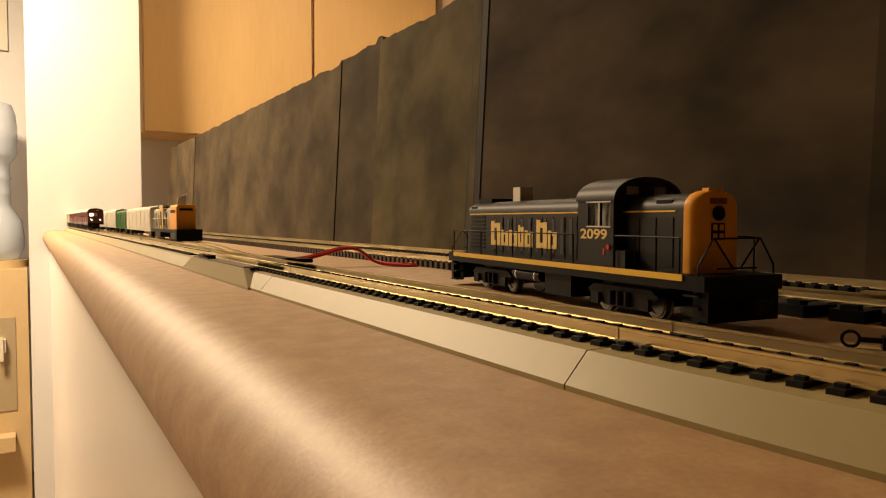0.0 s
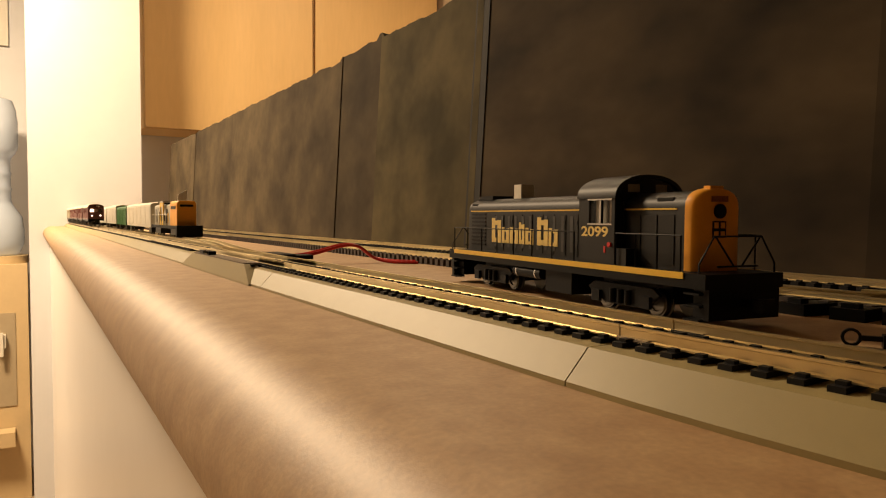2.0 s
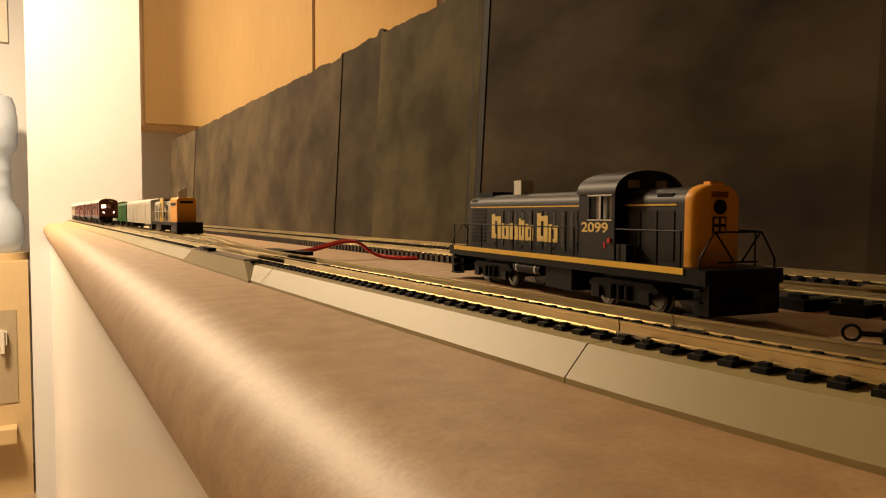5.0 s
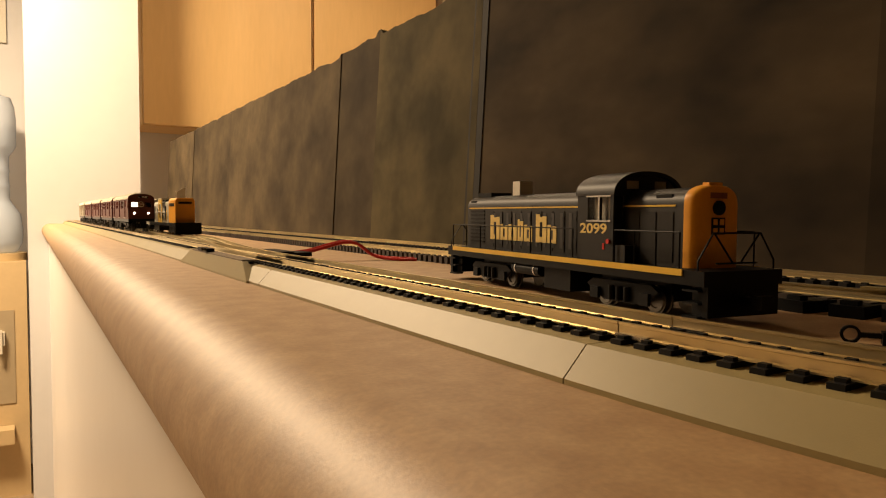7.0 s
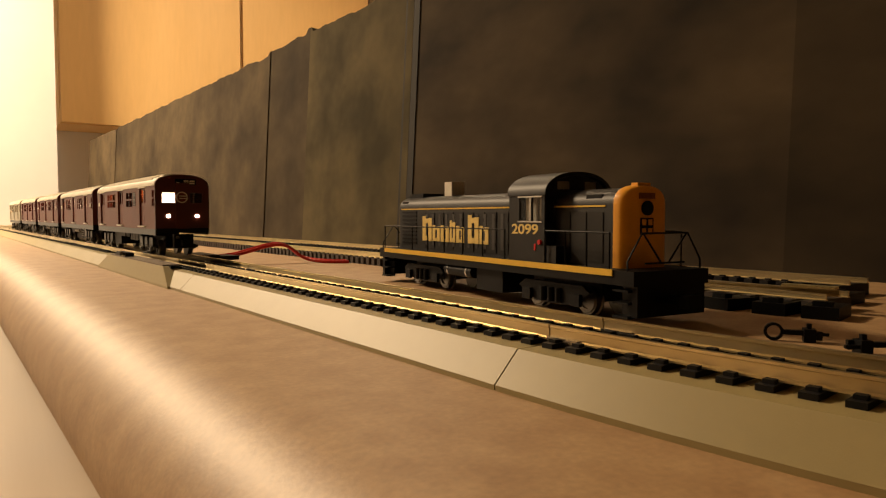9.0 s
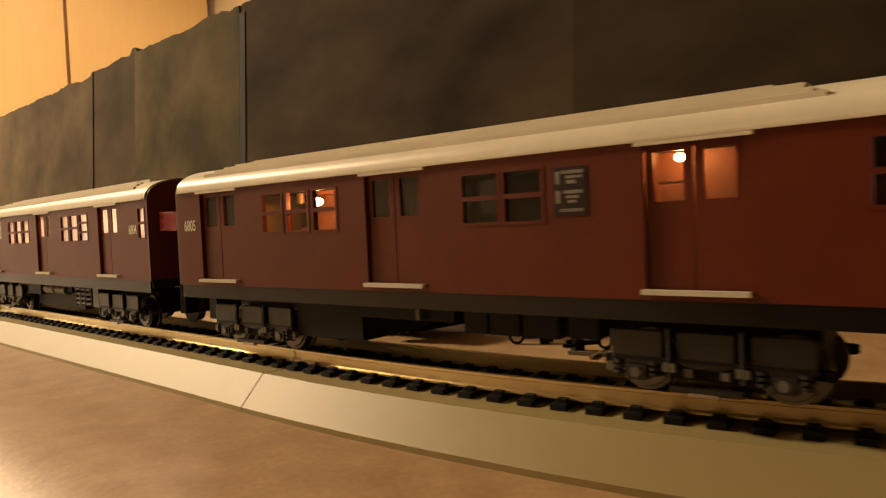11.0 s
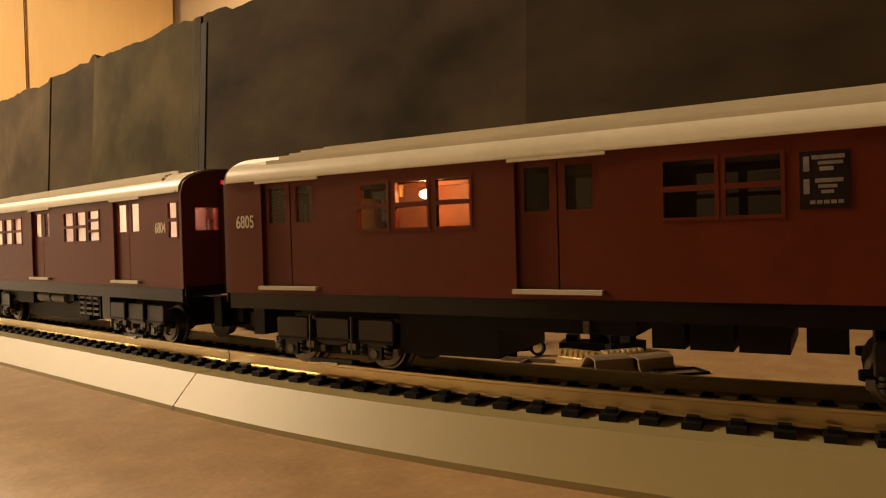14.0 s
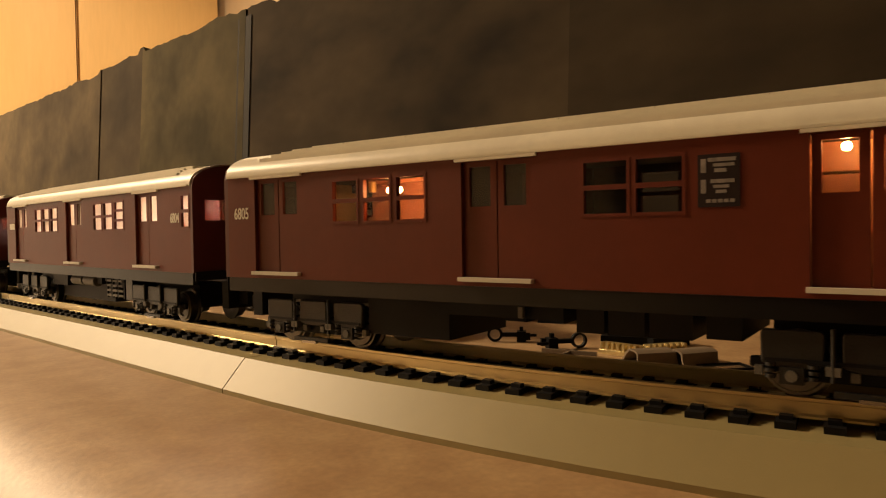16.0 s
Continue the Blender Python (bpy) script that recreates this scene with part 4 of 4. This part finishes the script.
                prism = [(yc + dy - 0.44, 0.56), (yc + dy - 0.45, 1.04), (yc + dy - 0.41, 1.09), (yc + dy + 0.41, 1.09), (yc + dy + 0.45, 1.04), (yc + dy + 0.44, 0.56), (yc + dy + 0.2, 0.50), (yc + dy - 0.2, 0.50)]
                loft(bm, [[(x_, y, z) for y, z in prism] for x_ in (-1.38, -1.26)])
                part("brake_plate", bm, BOGIE, frame_, "grey rounded plate", bevel=0.03)
            for dy in (-0.56, 0.56):
                part("hanger", rod(bmesh.new(), (-1.42, yc + dy, 0.34), (-1.42, yc + dy, 1.14), 0.035, 8), BOGIE, frame_, soft=40)
                part("clamp", boxed((-1.45, -1.30, yc + dy - 0.10, yc + dy + 0.10, 0.44, 0.58)), PALE_GREY, frame_, bevel=0.02)
            for dy in (-1.12, 1.12):
                box_ = part("journal_box", boxed((-1.42, -1.24, yc + dy - 0.17, yc + dy + 0.17, 0.26, 0.52)), BOGIE, frame_, bevel=0.04)
                part("journal_cap", rod(bmesh.new(), (-1.42, yc + dy, 0.39), (-1.46, yc + dy, 0.39), 0.09, 12), PALE_GREY, box_, soft=40)
                for e in (-0.30, 0.30):
                    for k in range(3):
                        z = 0.34 + k * 0.09
                        part("spring_coil", rod(bmesh.new(), (-1.36, yc + dy + e, z), (-1.36, yc + dy + e, z + 0.055), 0.085, 10), BOGIE, frame_, soft=40)
            for dy in (-1.6, -0.28, 0.28, 1.6):
                part("bolt", boxed((-1.36, -1.24, yc + dy - 0.06, yc + dy + 0.06, 0.36, 0.50)), PALE_GREY, frame_, bevel=0.02)
            part("tie_bar", boxed((-1.40, -1.34, yc - 1.5, yc + 1.5, 0.60, 0.65)), UNDER, frame_)
            part("shoe_beam", boxed((-1.46, -1.32, yc - 0.55, yc + 0.55, 0.13, 0.22)), BOGIE, frame_, "grey shoe beam", bevel=0.03)
            part("shoe", boxed((-1.52, -1.42, yc - 0.22, yc + 0.22, 0.10, 0.16)), STEEL, frame_, "bright metal pickup shoe", bevel=0.02)
        for dy in (-1.12, 1.12):
            bm = bmesh.new()
            wheel(bm, -0.95, yc + dy, 0.48, 0.48, -1)
            wheel(bm, 0.95, yc + dy, 0.48, 0.48, 1)
            rod(bm, (-0.9, yc + dy, 0.48), (0.9, yc + dy, 0.48), 0.1)
            part("wheelset", bm, DARK_STEEL, bogie, "dark metal wheels", soft=40)
    return car


# front of the train along the track, centimetres
TRAIN_ROWS = [(0, 154.5), (2.5, 154.1), (3, 152.7), (3.5, 149.1), (4, 143.8), (4.2, 141.1), (5, 127.5), (6.3, 99.8), (6.5, 95), (7, 83), (7.5, 70.5), (8, 57.8), (8.5, 44.3), (9, 31.1), (9.2, 25.5), (10, 5), (10.8, -10.8), (11.3, -15.74), (11.5, -17.26), (12, -18.46), (12.5, -18.47), (13, -18.46), (13.5, -18.48), (14, -18.48), (14.5, -18.47), (15, -18.39), (15.5, -17.56), (16, -16.35)]


def car_pose(front):
    """Pose of a car whose front stands at that length of the track: both bogies on the rails."""
    xa, ya, _ = along(front + 2.95)
    xb, yb, _ = along(front + LENGTH - 2.95)
    turn = math.degrees(math.atan2(-(xb - xa), yb - ya))
    a = radians(turn)
    return at(xa + 2.95 * math.sin(a), ya - 2.95 * math.cos(a), RAIL_TOP, turn)


def subway_train():
    cars = [subway_car("lead", [("6805", LENGTH - 0.66)])]
    second = subway_car("plain", [("6804", 1.08), ("", LENGTH - 0.75)])
    cars.append(second)
    for i in range(3):
        cars.append(copy_thing(second, at(0, 200, RAIL_TOP)))
    tail = cars[-1]
    tagged(tail, "pale grey green model car at the train's tail", "model train", "cars of the red subway train")
    for piece in tail.children_recursive:
        if piece.type == "MESH" and piece.data.materials[0] in (MAROON, MAROON_END):
            piece.data = piece.data.copy()
            piece.data.materials[0] = PALE_CAR
    return cars


# ---- the parked freight train ----
def freight_train():
    z = 0.65
    x = 5.9
    diesel = thing("model_diesel", at(x, 84.5, z), "grey and yellow model diesel parked on the second track", "model locomotive")
    part("frame", boxed((-1.6, 1.6, 0.3, 22.2, 1.2, 1.6)), BLACK, diesel, "dark frame", bevel=0.05)
    part("pilot", boxed((-1.65, 1.65, 0.0, 0.9, 0.15, 1.7)), BLACK, diesel, "black pilot plate", bevel=0.06)
    bm = bmesh.new()
    prism_y(bm, [(1.25, 1.6), (1.25, 4.7), (1.0, 5.0), (-1.0, 5.0), (-1.25, 4.7), (-1.25, 1.6)], 2.2, 7.4)
    nose = part("nose", bm, ORANGE, diesel, "orange yellow square nose", bevel=0.08)
    part("number_board", boxed((-0.85, 0.85, 2.12, 2.19, 4.2, 4.5)), BLACK, nose, "dark headlight panel")
    part("side_grille", boxed((-1.29, -1.252, 3.0, 6.6, 3.9, 4.3)), BLACK, nose, "dark side slots")
    bm = bmesh.new()
    prism_y(bm, arch(1.1, 1.6, 4.3, 0.4), 7.4, 22.0)
    hood = part("hood", bm, GREY_BLUE, diesel, "grey weathered hood", soft=35)
    bm = bmesh.new()
    holed(bm, 11.6, 14.6, 1.6, 4.9, [(12.1, 14.1, 2.2, 4.3)], -1.5, -1.38)
    cab = part("cab", bm, YELLOW, diesel, "yellow cab side with an open doorway")
    part("cab_roof", boxed((-1.5, 1.5, 11.5, 14.7, 4.9, 5.1)), GREY_BLUE, diesel, "grey cab roof", bevel=0.08)
    part("cab_seat", boxed((-1.3, -1.12, 12.5, 13.3, 2.2, 3.1)), BLACK, cab, bevel=0.05)
    for y, w, z0, z1, mat in ((7.7, 1.4, 1.9, 4.1, GREY_BLUE), (9.3, 0.7, 2.0, 3.4, YELLOW), (10.2, 1.0, 1.9, 4.0, BLACK), (15.2, 1.2, 2.0, 4.1, GREY_BLUE), (16.7, 0.8, 2.4, 3.6, BLACK), (17.8, 1.3, 1.9, 4.1, GREY_BLUE), (19.5, 1.6, 2.0, 4.0, PALE_GREY)):
        part("hood_door", boxed((-1.16, -1.105, y, y + w, z0, z1)), mat, hood, bevel=0.02)
    for i in range(9):
        y = 7.6 + i * 1.75
        part("stanchion", rod(bmesh.new(), (-1.55, y, 1.5), (-1.55, y, 3.1), 0.05, 6), SILVER, diesel, soft=60)
    part("handrail", rod(bmesh.new(), (-1.55, 7.6, 3.1), (-1.55, 21.6, 3.1), 0.05, 6), SILVER, diesel, "silver handrail", soft=60)
    for y in (9, 17, 20):
        part("roof_fan", rod(bmesh.new(), (0, y, 4.65), (0, y, 4.95), 0.7, 16), BLACK, hood, soft=40)
    for yc in (4.2, 17.6):
        truck = part("truck", boxed((-1.3, 1.3, yc - 2.4, yc + 2.4, 0.35, 1.15)), BOGIE, diesel, "grey truck", bevel=0.1)
        for dy in (-1.7, 0, 1.7):
            bm = bmesh.new()
            wheel(bm, -0.95, yc + dy, 0.5, 0.5, -1)
            wheel(bm, 0.95, yc + dy, 0.5, 0.5, 1)
            part("wheelset", bm, STEEL, truck, soft=40)
    for name, label, mat, y0, y1, h in (("model_coach", "silver model passenger coach behind the diesel", SILVER, 108.2, 139.5, 5.1), ("model_boxcar", "green model boxcar in the parked train", GREEN, 141.0, 158.0, 4.9), ("model_coach", "pale grey model freight car at the train's tail", SILVER, 159.6, 181.0, 5.3), ("model_coach", "pale grey model freight car at the train's tail", SILVER, 182.5, 204.0, 5.0)):
        car = thing(name, at(x, y0, z), label, "model train")
        n = y1 - y0
        bm = bmesh.new()
        prism_y(bm, arch(1.5, 1.1, h - 0.45, 0.42), 0, n)
        body = part("body", bm, mat, car, soft=35)
        part("roof_walk", boxed((-0.35, 0.35, 0.3, n - 0.3, h - 0.02, h + 0.12)), WHITE if mat == SILVER else mat, body, "pale roof walk", bevel=0.03)
        for i in range(6):
            y = n * (i + 0.5) / 6
            part("side_panel", boxed((-1.54, -1.505, y - n / 16, y + n / 16, 1.5, h - 0.7)), mat, body, bevel=0.02)
        for yc in (3.0, n - 3.0):
            bogie = part("bogie", boxed((-1.15, 1.15, yc - 1.4, yc + 1.4, 0.3, 1.1)), BOGIE, car, "dark bogie", bevel=0.08)
            for dy in (-0.95, 0.95):
                bm = bmesh.new()
                wheel(bm, -0.95, yc + dy, 0.45, 0.45, -1)
                wheel(bm, 0.95, yc + dy, 0.45, 0.45, 1)
                part("wheelset", bm, STEEL, bogie, soft=40)
    tag = part("paper_card", loft(bmesh.new(), [[(-1.0, 0.0, 0.0), (1.0, 0.0, 0.0), (1.5, 0.0, 8.0), (0.1, 0.0, 7.2)], [(-1.0, 0.12, 0.0), (1.0, 0.12, 0.0), (1.5, 0.12, 8.0), (0.1, 0.12, 7.2)]]), WHITE, None, "small white paper card standing behind the diesel", m=at(9.2, 112, 0))
    tagged(tag, category="card")


# ---- small things on the counter ----
def knuckle_piece(x, y, rz, size=1.0):
    ob = thing("coupler_part", at(x, y, 0, rz), "black plastic coupler with a ring end lying loose", "model part", "loose coupler parts")
    ob.scale = (0.62, 0.62, 0.62)
    bm = bmesh.new()
    n = 14
    rings = []
    for i in range(n):
        a = 2 * math.pi * i / n
        d = Vector((0, math.cos(a), math.sin(a)))
        rings.append([(0.13, d.y * 0.30, 0.42 + d.z * 0.30), (0.13, d.y * 0.43, 0.42 + d.z * 0.42), (-0.13, d.y * 0.43, 0.42 + d.z * 0.42), (-0.13, d.y * 0.30, 0.42 + d.z * 0.30)])
    loft(bm, rings + rings[:1], caps=False)
    part("ring", bm, BLACK, ob, soft=30)
    part("shank", boxed((-0.14, 0.14, -1.25, -0.40, 0.30, 0.52)), BLACK, ob, bevel=0.03)
    part("knuckle", boxed((-0.35, 0.35, -1.75, -1.25, 0.02, 0.62), (-0.12, 0.12, -1.6, -1.4, 0.62, 0.85), (-0.42, -0.2, -2.0, -1.75, 0.15, 0.55), (0.1, 0.25, -2.35, -1.75, 0.28, 0.42)), BLACK, ob, bevel=0.05)
    return ob


def half_tube(x, y, rz):
    bm = bmesh.new()
    rings = []
    for yy in (-0.75, 0.7):
        outer = [(-0.55, yy, 0.0), (-0.42, yy, 0.28), (-0.40, yy, 0.62), (-0.2, yy, 0.74), (0.3, yy, 0.74), (0.62, yy, 0.5), (0.95, yy, 0.0)]
        inner = [(0.86, yy, 0.0), (0.55, yy, 0.42), (0.27, yy, 0.66), (-0.15, yy, 0.66), (-0.31, yy, 0.56), (-0.33, yy, 0.26), (-0.46, yy, 0.0)]
        rings.append(outer + inner)
    loft(bm, rings)
    bmesh.ops.scale(bm, vec=(0.78, 0.82, 0.56), verts=bm.verts)
    ob = part("plastic_cover", bm, COVER, None, "small grey brown curved plastic cover", m=at(x, y, 0, rz), soft=30)
    return tagged(ob, category="model part", group="loose plastic covers")


def grille_part(x, y, rz):
    ob = thing("gold_grille", at(x, y, 0, rz), "small gold plated ribbed model part", "model part", "loose gold parts")
    ob.scale = (0.72, 0.72, 0.72)
    part("base", boxed((-0.35, 0.4, -1.0, 1.0, 0.0, 0.16)), BRASS, ob, bevel=0.03)
    bm = bmesh.new()
    prism_y(bm, [(-0.34, 0.16), (0.0, 0.46), (0.22, 0.48), (0.34, 0.16)], -0.95, 0.95)
    part("ridge", bm, BRASS, ob, bevel=0.02)
    for i in range(7):
        part("rib", boxed((-0.30, -0.02, -0.85 + i * 0.27, -0.72 + i * 0.27, 0.2, 0.5)), BRASS, ob)
    return ob


def clutter():
    knuckle_piece(7.9, -0.3, 34)
    knuckle_piece(8.5, -3.35, -128)
    grille_part(8.25, -5.05, -4)
    grille_part(9.05, -6.1, 56)
    half_tube(7.5, -6.4, 53)
    half_tube(8.25, -7.3, 60)
    bm = boxed((-0.05, 0.05, -0.9, 0.9, 0.0, 0.12), (-0.55, 0.55, -0.05, 0.05, 0.0, 0.1))
    stick = part("sprue_stick", bm, TIMBER, None, "thin brown plastic sprue lying flat", m=at(7.35, -3.7, 0, 12), bevel=0.02)
    tagged(stick, category="model part")
    plate = thing("clear_plate", at(8.1, -8.3, 0.0, 50), "small clear plastic window piece with a dark rim", "model part")
    part("rim", boxed((-0.4, 0.4, -0.65, -0.59, 0, 0.07), (-0.4, 0.4, 0.59, 0.65, 0, 0.07), (-0.4, -0.34, -0.59, 0.59, 0, 0.07), (0.34, 0.4, -0.59, 0.59, 0, 0.07)), BLACK, plate)
    part("pane", boxed((-0.34, 0.34, -0.59, 0.59, 0.03, 0.055)), PANE, plate, "clear plastic pane")
    for x, y, r in ((10.0, -4.3, 20), (10.6, -5.2, 70)):
        lump = part("truck_part", boxed((-0.5, 0.5, -0.8, 0.8, 0, 0.35), (-0.35, 0.35, -0.5, -0.2, 0.35, 0.7), (-0.3, 0.3, 0.2, 0.6, 0.35, 0.6)), BLACK, None, "black plastic truck part lying loose", m=at(x, y, 0, r), bevel=0.06)
        tagged(lump, category="model part", group="loose truck parts")
    for x, y, r in ((13.6, 2.6, 6), (13.4, 4.4, -8), (13.9, 1.0, 12), (18.6, 2.6, 4)):
        lump = part("tie_block", boxed((-0.9, 0.9, -0.6, 0.6, 0, 0.45), (-0.7, -0.3, -0.3, 0.3, 0.45, 0.62)), BLACK, None, "black plastic track end block", m=at(x, y, 0, r), bevel=0.08)
        tagged(lump, category="model part", group="black track end blocks")
    loose = thing("loose_rail", at(16.8, 1.8, 0.62, 8), "short bright loose rail piece resting on the track", "rail")
    bm = bmesh.new()
    prism_y(bm, rail_outline(-1.6, 0.0, 0.25), -0.4, 5.5)
    part("rail", bm, RAIL, loose, "bright rail")
    part("joiner", boxed((-1.85, -1.35, -0.3, 1.6, 0.26, 0.36)), BRASS, loose, "shiny metal joiner", bevel=0.03)
    # red wire pair
    for off in (-0.09, 0.09):
        wire = bpy.data.curves.new("wire", "CURVE")
        wire.dimensions, wire.bevel_depth, wire.bevel_resolution = "3D", 0.125 * C, 3
        sp = wire.splines.new("NURBS")
        pts = [(5.2, 40.2, 0.62), (6.0, 40.1, 0.66), (7.2, 39.9, 0.95), (8.4, 39.7, 1.35), (9.6, 39.5, 1.5), (10.3, 39.2, 1.2), (10.9, 39.0, 0.5), (11.6, 38.2, 0.16), (12.6, 36.6, 0.14), (13.6, 36.2, 0.14)]
        sp.points.add(len(pts) - 1)
        for p, (x, y, z) in zip(sp.points, pts):
            p.co = (x * C, (y + off * 2.2) * C, (z + off * 0.4) * C, 1)
        sp.use_endpoint_u, sp.order_u = True, 4
        temp = bpy.data.objects.new("wire", wire)
        scene.collection.objects.link(temp)
        me = bpy.data.meshes.new_from_object(temp.evaluated_get(bpy.context.evaluated_depsgraph_get()))
        bpy.data.objects.remove(temp)
        me.materials.clear()
        me.materials.append(RED)
        tagged(new("wire", me), "thin red insulated wire running to the rear track", "wire", "red feeder wires")


# ---- kitchen behind ----
def kitchen():
    cooler = thing("water_cooler", at(-25.2, 318, -107), "cream water cooler with a blue bottle on top", "water cooler")
    body = part("cabinet", boxed((-14, 12.0, -16, 16, 0, 91.5)), COOLER, cooler, "cream plastic cabinet", bevel=1.6)
    # flat panel; the niche's shade is put into its darker cream
    part("recess", boxed((-11, 7.7, -16.4, -15.9, 37, 73)), SHADED_CREAM, body, "tap niche panel with its shade in the colour", bevel=0.4)
    for x in (-6.5, 1.5):
        part("tap", boxed((x, x + 3, -19.5, -16.3, 60, 65), (x + 0.8, x + 2.2, -20.5, -19.4, 57, 66)), WHITE, body, "white plastic tap", bevel=0.4)
    part("drip_tray", boxed((-12.6, 7, -24, -16.4, 23, 28.5)), COOLER, body, "projecting drip tray", bevel=0.8)
    part("collar", rod(bmesh.new(), (0, 0, 91.5), (0, 0, 94.5), 12.6, 28), COOLER, body, soft=40)
    bm = bmesh.new()
    n = 32
    prof = [(3.5, 94.5), (9.5, 97), (11.2, 101), (11.4, 106), (10.6, 112), (8.0, 116), (7.0, 118), (7.0, 122), (7.3, 123), (6.9, 124), (6.9, 128), (7.3, 129), (6.9, 130), (7.0, 135), (8.6, 137), (9.6, 139), (9.7, 150), (9.3, 152), (9.3, 154), (8.0, 158), (2.0, 160)]
    rings = [[(rr * math.cos(2 * math.pi * i / n), rr * math.sin(2 * math.pi * i / n), z - 2.0) for i in range(n)] for rr, z in prof]
    loft(bm, rings)
    part("bottle", bm, BOTTLE, cooler, "pale blue plastic water bottle", soft=50)
    notice = part("wall_notice", boxed((-40, -18.5, 338.8, 339.9, 75, 125)), WHITE, None, "pale framed sheet on the kitchen wall", bevel=0.2)
    tagged(notice, category="picture")


COOLER = material("cream_plastic", (0.62, 0.468, 0.2618), 0.45, vary=0.08, scale=10)
SHADED_CREAM = material("shaded_cream_plastic", (0.42, 0.34, 0.22), 0.5, vary=0.1, scale=10)
BOTTLE = glass("blue_bottle_plastic", (0.60, 0.70, 0.84), 0.08, 0.6)

road_switcher()
CARS = subway_train()
freight_train()
clutter()
kitchen()


def motions():
    for i, car in enumerate(CARS):
        rows_ = []
        for t, front in TRAIN_ROWS:
            rows_.append((t, car_pose(front + i * SPACING)))
        walk(car, rows_)


motions()
